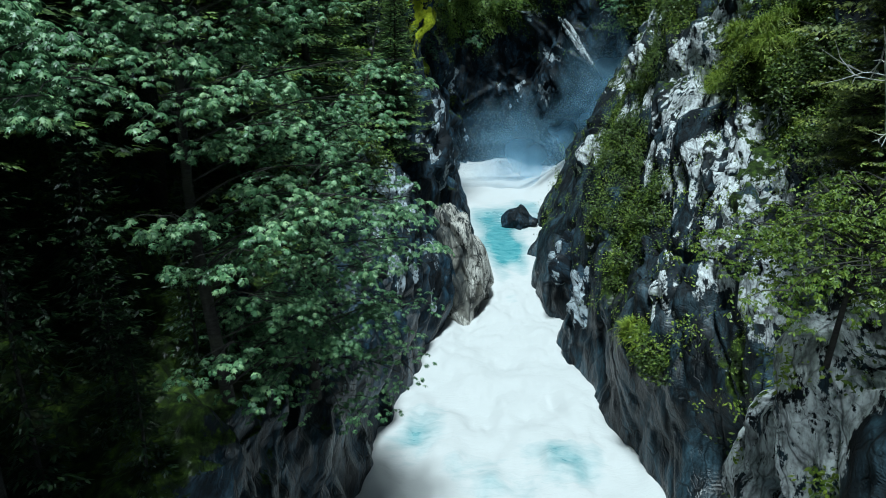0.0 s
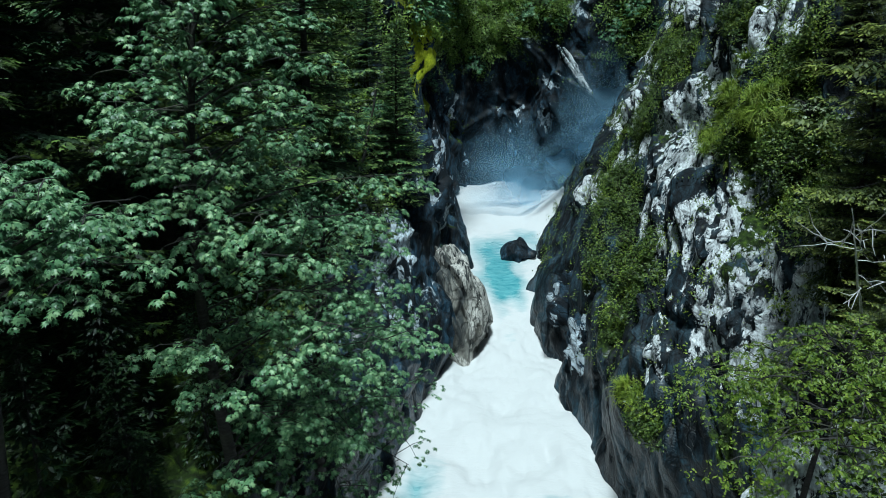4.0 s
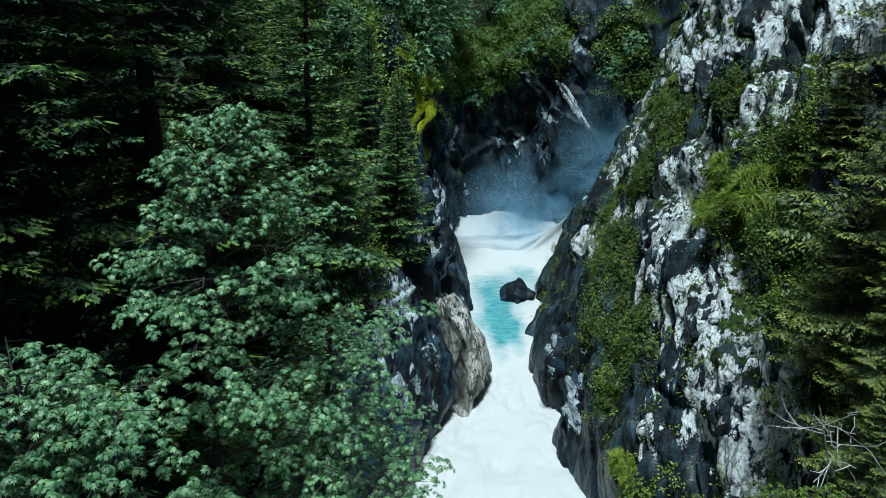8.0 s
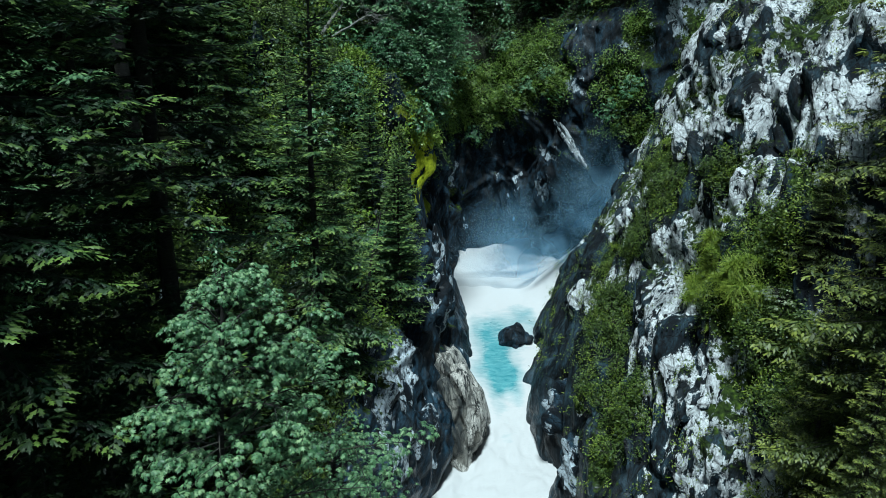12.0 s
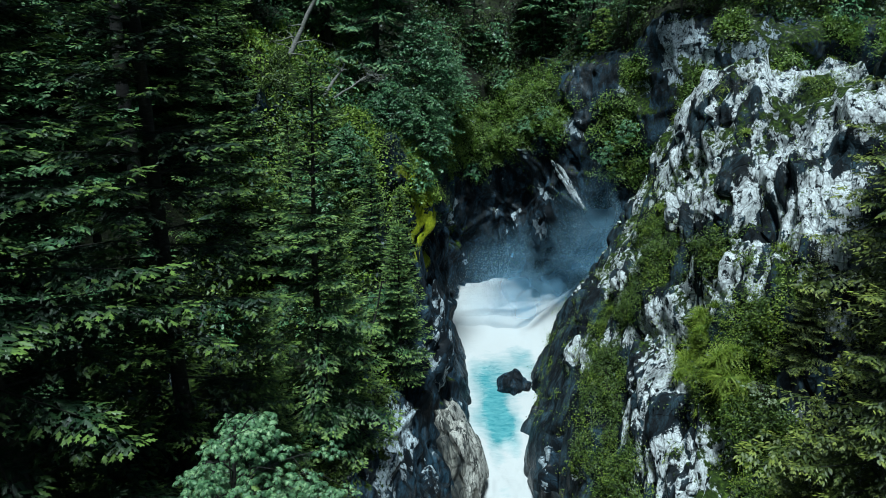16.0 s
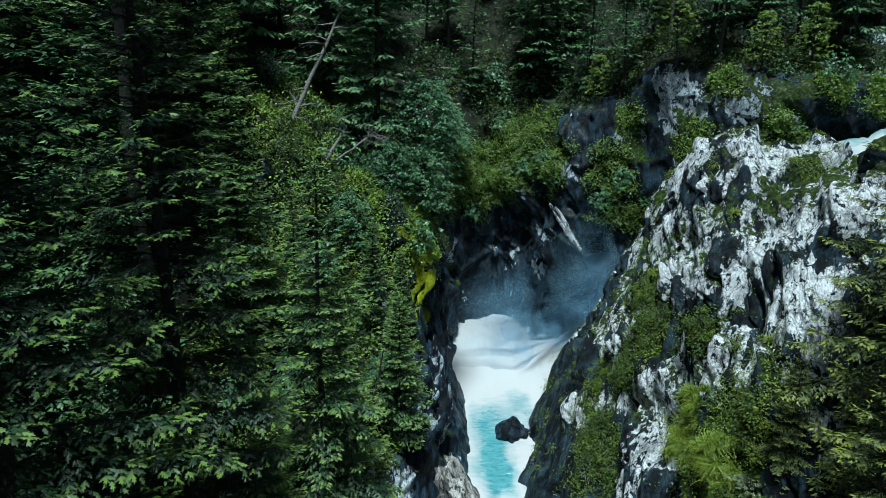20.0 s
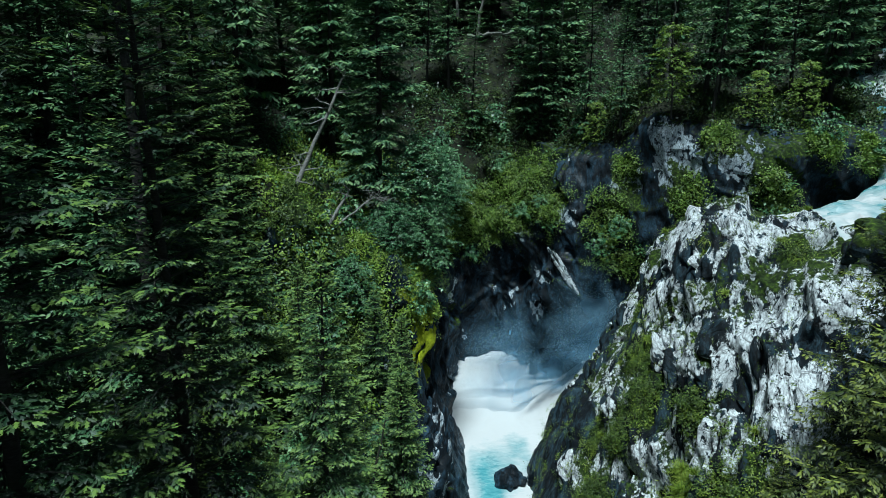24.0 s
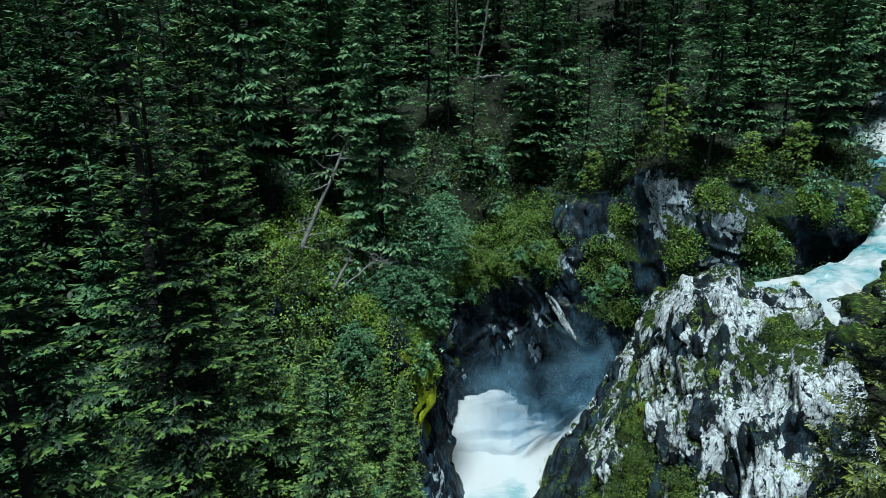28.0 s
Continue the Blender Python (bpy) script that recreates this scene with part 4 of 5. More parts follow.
MAPLE_LEAF = ([(0, 0, 0), (0.30, 0.34, -0.05), (0.36, 0.16, 0.02), (0.78, 0.40, -0.10), (0.62, 0.12, 0.0), (1.0, 0, -0.14),
               (0.62, -0.12, 0.0), (0.78, -0.40, -0.10), (0.36, -0.16, 0.02), (0.30, -0.34, -0.05)],
              [(0, 1, 2), (0, 2, 4), (2, 3, 4), (0, 4, 6), (4, 5, 6), (0, 6, 8), (6, 7, 8), (0, 8, 9)])
OVAL_LEAF = ([(0, 0, 0), (0.35, 0.24, 0.03), (0.7, 0.18, 0.0), (1, 0, -0.08), (0.7, -0.18, 0.0), (0.35, -0.24, 0.03), (0.5, 0, -0.06)],
             [(0, 6, 1), (1, 6, 2), (2, 6, 3), (3, 6, 4), (4, 6, 5), (5, 6, 0)])
SMALL_LEAF = ([(0, 0, 0), (0.5, 0.26, -0.04), (1, 0, -0.1), (0.5, -0.26, -0.04)], [(0, 1, 2), (0, 2, 3)])


def leaves(rng, tips, out, per, spread, size, shape, tilt=0.5, ring=6):
    """Rosettes of drooping leaves, spread round every twig tip like the tiles of a low dome."""
    k = max(1, per // ring)
    n = len(tips) * k
    o = np.repeat(out, k, 0)
    a = rng.uniform(0, 2 * np.pi, n)
    r = np.sqrt(rng.random(n)) * spread
    centre = np.repeat(tips, k, 0) + np.stack((np.cos(a) * r, np.sin(a) * r, rng.normal(0, 0.12, n) * spread - 0.55 * r * r / spread), -1)
    lean = np.stack((np.cos(a), np.sin(a), 0 * a), -1) * (0.45 * r / spread)[:, None] + o * 0.3 + rng.normal(0, 0.18, (n, 3)) + np.array((0, 0, 1.0))
    c = np.repeat(centre, ring, 0)
    up = np.repeat(lean / np.linalg.norm(lean, axis=1, keepdims=True), ring, 0)
    b = np.tile(np.arange(ring) * 2 * np.pi / ring, n) + np.repeat(rng.uniform(0, 6.28, n), ring) + rng.normal(0, 0.25, n * ring)
    d = np.stack((np.cos(b), np.sin(b), 0 * b), -1)
    d = d - up * (d * up).sum(1, keepdims=True) - up * tilt * rng.uniform(0.5, 1.4, (n * ring, 1)) - np.array((0, 0, 0.12))
    v, f = many(*shape, c + d * (0.12 * size), frames(d, up + 0.35 * d + rng.normal(0, 0.12, d.shape)), size * rng.uniform(0.65, 1.15, n * ring))
    return v, f


def broadleaf_meshes(seed, height, crown_low, reach, boughs, per=26, leaf=0.15, spread=0.42, mat=None, shape=MAPLE_LEAF, trunk=0.14, bias=(0, 0), flat=0.25, open_left=0.0):
    """reach(up) gives the crown's radius at a height from 0 to 1."""
    rng = np.random.default_rng(seed)
    zs = np.linspace(0, height * 0.96, 12)
    sway = np.stack((0.25 * np.sin(zs * 0.4 + seed), 0.25 * np.cos(zs * 0.35 + seed), zs), -1)
    sway -= sway[0]
    wood, tips, outs = [], [], []
    for k in range(boughs):
        up = crown_low + (1 - crown_low) * (k + rng.random()) / boughs
        az = 2.4 * k + rng.normal(0, 0.3)
        start_z = height * max(0.08, up * 0.98 - 0.06)
        start = np.array([np.interp(start_z, zs, sway[:, a]) for a in range(3)])
        out = np.array((math.cos(az) + bias[0], math.sin(az) + bias[1], 0))
        if up < open_left and out[0] < 0.5 * (1 - up / open_left):
            continue
        length = reach(up) * rng.uniform(0.75, 1.15)
        end = start + out * length + np.array((0, 0, height * 0.10 * (1 - 0.3 * up) + rng.normal(0, 0.15)))
        s = np.linspace(0, 1, 6)[:, None]
        pts = start + (end - start) * s + np.array((0, 0, 1)) * 0.3 * np.sin(s * np.pi) * (0.4 + length * 0.2)
        limb = [tube(pts, np.linspace(0.026, 0.005, 6) * (0.6 + trunk * 3), 5)]
        n = max(4, int(length * 3.0))
        for j in range(n):
            q = 0.3 + 0.7 * (j + rng.random()) / n
            base = np.array([np.interp(q, s[:, 0], pts[:, a]) for a in range(3)])
            side = np.array((-out[1], out[0], 0)) * rng.uniform(-1, 1) * (0.25 + 0.35 * length) * (1.15 - 0.5 * q)
            tip = base + side + out * rng.uniform(0.05, 0.35) + np.array((0, 0, rng.normal(-flat * 0.2, flat) - 0.22 * np.linalg.norm(side)))
            limb.append(tube(np.array((base, base * 0.4 + tip * 0.6 + (0, 0, 0.06), tip)), np.array((0.012, 0.008, 0.004)), 3))
            tips.append(tip)
            outs.append(out * 0.6 + side * 0.3)
        wood.append(limb)
    for j in range(4):
        tips.append(sway[-1] + rng.normal(0, 0.2, 3))
        outs.append(rng.normal(0, 0.4, 3))
    v, f = leaves(rng, np.array(tips), np.array(outs), per, spread, leaf, shape)
    return [mesh_of("trunk", *tube(sway, trunk * (1 - zs / height) ** 0.7 + 0.015, 8), [BARK], True), mesh_of("crown", v, f, [mat or MAPLE])] + [[mesh_of("limb" if k == 0 else "twig", *w, [BARK]) for k, w in enumerate(limb)] for limb in wood]


def bush_meshes(seed, radius, count, leaf, mat, shape=OVAL_LEAF, tall=0.8, wisps=14):
    rng = np.random.default_rng(seed)
    wood, tips, outs = [], [], []
    for k in range(wisps):
        a, b = rng.uniform(0, 6.28), rng.uniform(0.1, 1.0)
        out = np.array((math.cos(a) * b, math.sin(a) * b, tall * (1.15 - 0.6 * b)))
        end = out * radius * rng.uniform(0.6, 1.1)
        mid = end * 0.55 + np.array((0, 0, 0.12 * radius))
        wood.append(tube(np.array(((0, 0, -0.15), mid, end)), np.array((0.018, 0.011, 0.004)), 3))
        for q in (0.55, 0.8, 1.0):
            tips.append(end * q + rng.normal(0, 0.1, 3) * radius)
            outs.append(out * 0.7)
    per = max(3, count // len(tips))
    v, f = leaves(rng, np.array(tips), np.array(outs), per, radius * 0.34, leaf, shape, 0.3)
    w, g = join(wood)
    tri = np.concatenate((g[:, (0, 1, 2)], g[:, (0, 2, 3)]))
    return mesh_of("shrub", *join([(v, f), (w, tri)]), [mat, BARK], False, [0] * len(f) + [1] * len(tri))


def tuft_meshes(seed, length, blades, mat):
    """A clump of arching blades."""
    rng = np.random.default_rng(seed)
    a = rng.uniform(0, 6.28, blades)
    b = rng.uniform(0.15, 1.0, blades)
    L = length * rng.uniform(0.6, 1.15, blades)
    s = np.linspace(0, 1, 5)
    out = np.stack((np.cos(a), np.sin(a), 0 * a), -1)
    side = np.stack((-np.sin(a), np.cos(a), 0 * a), -1)
    root = rng.normal(0, 0.07, (blades, 3)) * np.array((1, 1, 0.1))
    c = root[:, None] + out[:, None] * (b * L)[:, None, None] * s[None, :, None]
    c[..., 2] += (L * 0.9)[:, None] * (s[None] - (0.35 + 0.75 * b)[:, None] * s[None] ** 2)
    w = 0.017 * (1.05 - s)[None, :, None] * side[:, None]
    v = np.stack((c - w, c + w), 2).reshape(-1, 3)
    i = (np.arange(blades) * 10)[:, None]
    f = np.concatenate([np.stack((i + 2 * k, i + 2 * k + 1, i + 2 * k + 3, i + 2 * k + 2), -1) for k in range(4)], 1).reshape(-1, 4)
    return mesh_of("grass_tuft", v, f, [mat])


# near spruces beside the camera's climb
# NEAR_A has the shaded needle tone, NEAR_B and NEAR_C the sunlit one
NEAR_A = spruce_meshes(1, 30, 4.6, 0.04, 0.29, 0.185, 0.26, 1.05, 0.36, SPRUCE_SHADE, 0.3, (5, 6), 0.40, shape=SPRIG)
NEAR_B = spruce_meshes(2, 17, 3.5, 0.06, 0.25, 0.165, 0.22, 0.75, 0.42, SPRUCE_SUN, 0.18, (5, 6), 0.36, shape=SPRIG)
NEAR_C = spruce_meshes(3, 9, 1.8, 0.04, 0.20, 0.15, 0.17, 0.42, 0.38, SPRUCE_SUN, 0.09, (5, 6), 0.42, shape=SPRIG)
NEAR_D = spruce_meshes(12, 17, 3.3, 0.05, 0.17, 0.105, 0.15, 0.7, 0.62, SPRUCE_OLIVE, 0.16, (5, 6), 0.44)
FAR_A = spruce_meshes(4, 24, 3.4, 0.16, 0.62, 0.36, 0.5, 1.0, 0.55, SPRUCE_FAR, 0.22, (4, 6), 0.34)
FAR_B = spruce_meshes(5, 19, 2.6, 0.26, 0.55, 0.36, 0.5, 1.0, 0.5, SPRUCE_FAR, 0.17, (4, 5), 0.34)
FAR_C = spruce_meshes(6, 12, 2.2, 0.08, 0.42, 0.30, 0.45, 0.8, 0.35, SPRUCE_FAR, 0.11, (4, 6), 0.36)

big_left = tree("spruce", "tall spruce with drooping layered boughs, needles in shade tones", NEAR_A, place(-9.8, 12.6, 20), group="spruces over the gorge")
mid_left = tree("spruce", "dense green spruce on the rocky rim", NEAR_B, place(-5.0, 24.2, 0, z=5.6), group="spruces over the gorge")
small_left = tree("spruce", "young slender spruce on the cliff edge", NEAR_C, place(-2.1, 30.2, 0, z=6.0), group="spruces over the gorge")
for x, y, spin, scale in ((-8.4, 18.2, 70, 0.96), (-13.5, 8.5, 200, 0.95)):
    copy_at(big_left, place(x, y, spin, scale))
for x, y, spin, scale in ((-10.0, 29.5, 150, 0.85), (-13, 33.5, 210, 1.1), (-7.6, 31, 40, 0.55)):
    copy_at(mid_left, place(x, y, spin, scale))
for x, y, spin, scale in ((-3.9, 34, 60, 0.8), (-5.2, 29, 130, 0.9), (-12.4, 37.5, 20, 0.9)):
    copy_at(small_left, place(x, y, spin, scale))
for x, y, z, spin, scale in ((-2.6, 32.6, 7.6, 90, 0.75), (-6.6, 21.0, 5.5, 10, 1.0), (-2.4, 35.2, 10.5, 330, 0.6)):
    copy_at(small_left, place(x, y, spin, scale, z=z))
# unseen spruces beside and behind the camera, added to shade the left bank
for x, y, spin in ((-10.5, 2.0, 30), (-13.5, 5.0, 140), (-9.0, -4.0, 250), (-7.6, 3.4, 80)):
    copy_at(big_left, place(x, y, spin, 0.78))
# the dark wood behind them
dark_wood = []
for k, (x, y) in enumerate(((-18, 12), (-16, 14), (-20, 16), (-17, 19), (-17.5, 28), (-19, 24), (-22, 29), (-18, 33), (-24, 21), (-23, 35), (-14, 37), (-12.5, 11.0), (-26, 26))):
    dark_wood.append((x, y, 57 * k))
# spruces at the right, close to the camera
hanging_right = tree("spruce", "olive spruce with hanging feathery boughs beside the cliff", NEAR_D, place(12.8, 14.2, 110, 1.25, z=7.5), group="spruces over the gorge")
for x, y, z, spin, scale in ((10.2, 12.4, 6.6, 260, 0.8), (15.0, 18.6, 12.0, 30, 1.1), (8.6, 11.0, 6.4, 300, 0.4), (9.8, 14.6, 6.8, 20, 0.42), (12.2, 19.4, 11.5, 80, 0.32), (7.8, 9.8, 6.2, 130, 0.26)):
    copy_at(hanging_right, place(x, y, spin, scale, z=z))

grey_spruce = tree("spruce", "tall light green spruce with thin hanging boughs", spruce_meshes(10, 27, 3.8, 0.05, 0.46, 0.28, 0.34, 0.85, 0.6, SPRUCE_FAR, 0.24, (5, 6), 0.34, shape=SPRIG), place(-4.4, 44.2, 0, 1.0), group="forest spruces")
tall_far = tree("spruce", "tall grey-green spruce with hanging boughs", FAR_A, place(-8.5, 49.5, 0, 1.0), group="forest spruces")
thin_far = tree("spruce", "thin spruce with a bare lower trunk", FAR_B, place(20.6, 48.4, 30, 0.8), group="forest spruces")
dense_far = tree("spruce", "spruce deep in the forest, needles coloured dark for shade", spruce_meshes(7, 22, 3.3, 0.12, 0.6, 0.46, 0.7, 1.15, 0.55, SPRUCE_SHADE, 0.2, (4, 5), 0.36, 0.15), place(2, 84, 0), group="forest spruces")
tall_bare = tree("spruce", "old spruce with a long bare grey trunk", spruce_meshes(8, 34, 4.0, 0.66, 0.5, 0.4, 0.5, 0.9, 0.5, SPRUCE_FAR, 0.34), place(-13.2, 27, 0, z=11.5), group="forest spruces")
copy_at(tall_bare, place(-17, 40, 80, 0.9))
for x, y, spin, scale in ((13.2, 58.5, 10, 0.8), (17.6, 55.0, 60, 0.7), (24.2, 49.4, 140, 0.75), (27.5, 51.2, 200, 0.8), (15.2, 54.6, 250, 0.6), (30.6, 51.6, 20, 0.8), (21.8, 51.0, 300, 0.9)):
    copy_at(thin_far, place(x, y, spin, scale))
young_far = tree("spruce", "young spruce in the forest edge", FAR_C, place(10.6, 62, 30, 0.7), group="forest spruces")
rng = np.random.default_rng(12)
spots = []
for x in np.arange(-30, 62, 3.4):
    for y in np.arange(30, 104, 3.6):
        px, py = x + rng.uniform(-1.4, 1.4), y + rng.uniform(-1.4, 1.4)
        back = py - np.interp(px, BACK_X, BACK_Y)
        left = np.interp(py, LEFT_Y, LEFT_X) - px
        if abs(px) / max(py, 1) > 0.82:
            continue
        if (2.5 < back < 38) or (left > 10 and py > 34) or (left > 6 and py > 48):
            if math.hypot(px + 4.4, py - 44.2) > 4 and not (-13 < px < -3 and 34 < py < 47) and rng.random() < (0.7 if back > 10 else 0.45):
                spots.append((px, py, back))
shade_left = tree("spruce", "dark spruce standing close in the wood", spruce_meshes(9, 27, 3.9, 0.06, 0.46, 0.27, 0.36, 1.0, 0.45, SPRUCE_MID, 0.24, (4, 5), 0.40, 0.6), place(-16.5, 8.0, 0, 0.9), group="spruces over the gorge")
# small spruces added in the dark tone where the bank lies in deep shade
for x, y, spin, scale in ((-6.8, 11.6, 10, 0.28), (-7.7, 12.6, 100, 0.36), (-6.0, 10.4, 200, 0.2), (-8.0, 10.8, 300, 0.32), (-6.4, 8.6, 60, 0.26), (-7.8, 8.0, 150, 0.3), (-5.4, 12.6, 20, 0.22), (-5.0, 9.2, 220, 0.18)):
    copy_at(dense_far, place(x, y, spin, scale))
rng = np.random.default_rng(77)
for x in np.arange(-27, -13, 3.3):
    for y in np.arange(9, 36, 3.6):
        px, py = x + rng.uniform(-1, 1), y + rng.uniform(-1.2, 1.2)
        if -px / (py + 6) < 0.86 and math.hypot(px + 13.2, py - 27) > 3:
            copy_at(shade_left, place(px, py, rng.uniform(0, 360), rng.uniform(0.5, 0.85)))
for x, y, spin in dark_wood:
    copy_at(shade_left if y < 25 else dense_far, place(x, y, spin, 0.78 if y < 25 else 0.85))
rng = np.random.default_rng(13)
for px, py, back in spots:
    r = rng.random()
    # deep trees take the shade-toned needles, edge trees the lit ones
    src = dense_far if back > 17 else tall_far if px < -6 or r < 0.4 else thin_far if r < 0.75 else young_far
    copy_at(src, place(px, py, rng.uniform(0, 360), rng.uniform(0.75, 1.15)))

# the maples at the left
MAPLE_PARTS = ["trunk", "crown"] + ["limb"] * 200
maple = tree("maple", "broad sycamore maple in full leaf", broadleaf_meshes(21, 12.2, 0.08, lambda u: 2.9 * min(1, 2.2 * (1 - u)) ** 0.75 * min(1, 0.45 + 1.2 * u) + 0.35, 80, 84, 0.118, 0.42, bias=(0.42, -0.08), flat=0.1, open_left=0.62), place(-4.5, 12.0, 0, z=2.7), names=MAPLE_PARTS)
maple_low = tree("maple", "spreading maple bough over the gorge", broadleaf_meshes(22, 9.4, 0.84, lambda u: 2.9 * min(1, 3.5 * (1 - u)) ** 0.6 + 0.3, 34, 72, 0.115, 0.42, flat=0.08), place(-6.2, 7.6, 0, z=2.0), names=MAPLE_PARTS)
maple_edge = tree("maple", "young maple hanging over the water", broadleaf_meshes(23, 7.4, 0.1, lambda u: 2.5 * min(1, 2.0 * (1 - u)) ** 0.6 + 0.3, 60, 54, 0.09, 0.36), place(-3.2, 14.2, 0, z=2.2), names=MAPLE_PARTS)


beech = tree("young_beech", "yellow-green broadleaf bush on the near rock", broadleaf_meshes(25, 2.7, 0.45, lambda u: 1.5 * min(1, 2.5 * (1 - u)) ** 0.6 + 0.3, 52, 78, 0.065, 0.30, LIME, OVAL_LEAF, 0.03, flat=0.12), place(5.5, 8.2, 0, z=6.0), names=MAPLE_PARTS)

rowan = tree("rowan", "blue-green rowan leaning over the gorge rim", broadleaf_meshes(26, 4.6, 0.15, lambda u: 1.9 * min(1, 2.0 * (1 - u)) ** 0.6 + 0.3, 46, 42, 0.15, 0.42, TEAL, SMALL_LEAF, 0.05, flat=0.25), place(-1.4, 42.6, 0, z=16.6), group="rowans on the rim", names=MAPLE_PARTS)
for x, y, z, spin, scale in ((-1.6, 43.6, 20.4, 120, 1.15), (0.2, 44.5, 20.6, 30, 0.7), (-1.5, 45.6, 18.4, 80, 1.1), (-3.4, 40.4, 18.0, 160, 0.8), (0.3, 57.0, 18.6, 240, 1.1), (-5.6, 36.5, 15.5, 20, 0.8), (-3.0, 31.5, 7.8, 300, 0.7)):
    copy_at(rowan, place(x, y, spin, scale, z=z))
birch = tree("birch", "slender birch with yellow-green leaves", broadleaf_meshes(27, 6.6, 0.25, lambda u: 1.25 * min(1, 2.2 * (1 - u)) ** 0.6 + 0.25, 40, 36, 0.15, 0.34, IVY, SMALL_LEAF, 0.06), place(17.9, 50.0, 0, 1.1, z=26.4), group="birches at the forest edge", names=MAPLE_PARTS)
for x, y, z, spin, scale in ((22.8, 46.8, 25.6, 80, 0.7), (13.4, 56.8, 23.0, 160, 0.7), (27, 47.6, 25.6, 240, 0.8)):
    copy_at(birch, place(x, y, spin, scale, z=z))


# ---- shrubs and herbs on the cliffs ----
def pick(P, N, mask, count, seed):
    rng = np.random.default_rng(seed)
    idx = np.flatnonzero(mask.ravel())
    idx = rng.choice(idx, min(count, len(idx)), False)
    return P.reshape(-1, 3)[idx], N.reshape(-1, 3)[idx], rng


def grow(kinds, P, N, mask, count, seed, lo, hi, push=0.05, outward=0.5):
    pts, nor, rng = pick(P, N, mask, count, seed)
    for p, n in zip(pts, nor):
        src = kinds[rng.integers(len(kinds))]
        up = Vector((n[0] * outward, n[1] * outward, 1.0)).normalized()
        q = up.to_track_quat("Z", "Y").to_matrix().to_4x4()
        m = Matrix.Translation(Vector(p) + Vector(n) * push) @ q @ Matrix.Rotation(rng.uniform(0, 6.28), 4, "Z") @ Matrix.Scale(rng.uniform(lo, hi), 4)
        copy_at(src, m)


def master(name, label, me, group, at):
    ob = tagged(new(name, me), label, "plant", group)
    ob.matrix_world = Matrix.Translation(at)
    return ob


def carpet(name, label, P, N, weight, count, size, mat, seed, per=5, lift=0.12):
    """Small leaves of creeping plants lying over the rock: too many to count."""
    rng = np.random.default_rng(seed)
    w = np.clip(weight, 0, None).ravel()
    idx = rng.choice(len(w), count, True, w / w.sum())
    p = np.repeat(P.reshape(-1, 3)[idx], per, 0) + rng.normal(0, size * 1.3, (count * per, 3))
    n = np.repeat(N.reshape(-1, 3)[idx], per, 0)
    mound = np.clip(0.35 + 0.9 * fbm(p * 1.3, 2, seed), 0, 1.3)[:, None]
    p = p + n * (lift * mound * rng.random((count * per, 1)) ** 0.5 + 0.02)
    d = rng.normal(0, 0.6, p.shape) + n * 0.5 + np.array((0, 0, -0.25))
    up = np.array((0, 0, 0.7)) + n * 0.9 + rng.normal(0, 0.22, p.shape)
    v, f = many(*SMALL_LEAF, p, frames(d, up), size * rng.uniform(0.6, 1.5, len(p)))
    return tagged(new(name, mesh_of(name, v, f, [mat])), label, "plants", "", "stuff")


shrub_a = master("shrub", "low green broadleaf shrub rooted in the cliff", bush_meshes(31, 0.8, 380, 0.10, SHRUB, SMALL_LEAF), "shrubs on the cliffs", (8.3, 29.0, 7.2))
shrub_b = master("shrub", "small leafy shrub on a rock ledge", bush_meshes(32, 0.55, 300, 0.075, SHRUB, SMALL_LEAF), "shrubs on the cliffs", (7.8, 24.0, 5.0))
shrub_c = master("shrub", "yellow-green leafy shrub on a ledge", bush_meshes(33, 0.6, 320, 0.08, LIME, SMALL_LEAF), "shrubs on the cliffs", (8.2, 28.0, 6.8))
shrub_t = master("shrub", "blue-green rowan shrub above the gorge", bush_meshes(34, 1.4, 480, 0.2, TEAL, SMALL_LEAF, 0.9, 24), "shrubs on the cliffs", (-1.2, 43.5, 19.0))
shrub_p = master("shrub", "pale grey-green leafy shrub on the cliff", bush_meshes(36, 0.95, 420, 0.11, PALE_LEAF, SMALL_LEAF, 0.6, 18), "shrubs on the cliffs", (11.3, 19.6, 11.2))
tuft = master("grass_tuft", "arching yellow-green grass tuft on the rock", tuft_meshes(35, 0.8, 130, GRASS), "grass tufts", (11.0, 24.6, 11.4))

lush_r, grassy_r = field(RP, LUSH) * (1 - field(RP, BARE)) ** 2, field(RP, GRASSY)
rand_r, fine_r = fbm(RP * 0.8, 3, 301), fbm(RP * 2.4, 3, 302)
grow([shrub_a, shrub_b, shrub_c, shrub_c], RP, RN, (lush_r + 0.5 * rand_r > 0.42) & (grassy_r < 0.4) & (RP[..., 2] > 1), 110, 101, 0.45, 1.15)
grow([tuft], RP, RN, (grassy_r + 0.3 * rand_r > 0.45), 110, 102, 0.7, 1.2)
grow([tuft], RP, RN, (RM > 0.4) & (RP[..., 2] > 1), 40, 112, 0.5, 0.9)
carpet("creepers", "green creeping plants and ferns over the rock", RP, RN, (lush_r + 0.55 * rand_r + 0.5 * fine_r > 0.5) * (lush_r + 0.10) * (grassy_r < 0.45) * (RP[..., 2] > 1), 14000, 0.095, SHRUB, 201, 5, 0.5)
carpet("creepers", "yellow-green creeping plants over the ledges", RP, RN, (lush_r + grassy_r + 0.6 * fine_r - 0.4 * rand_r > 0.5) * (RP[..., 2] > 1), 8000, 0.085, LIME, 202, 5, 0.4)
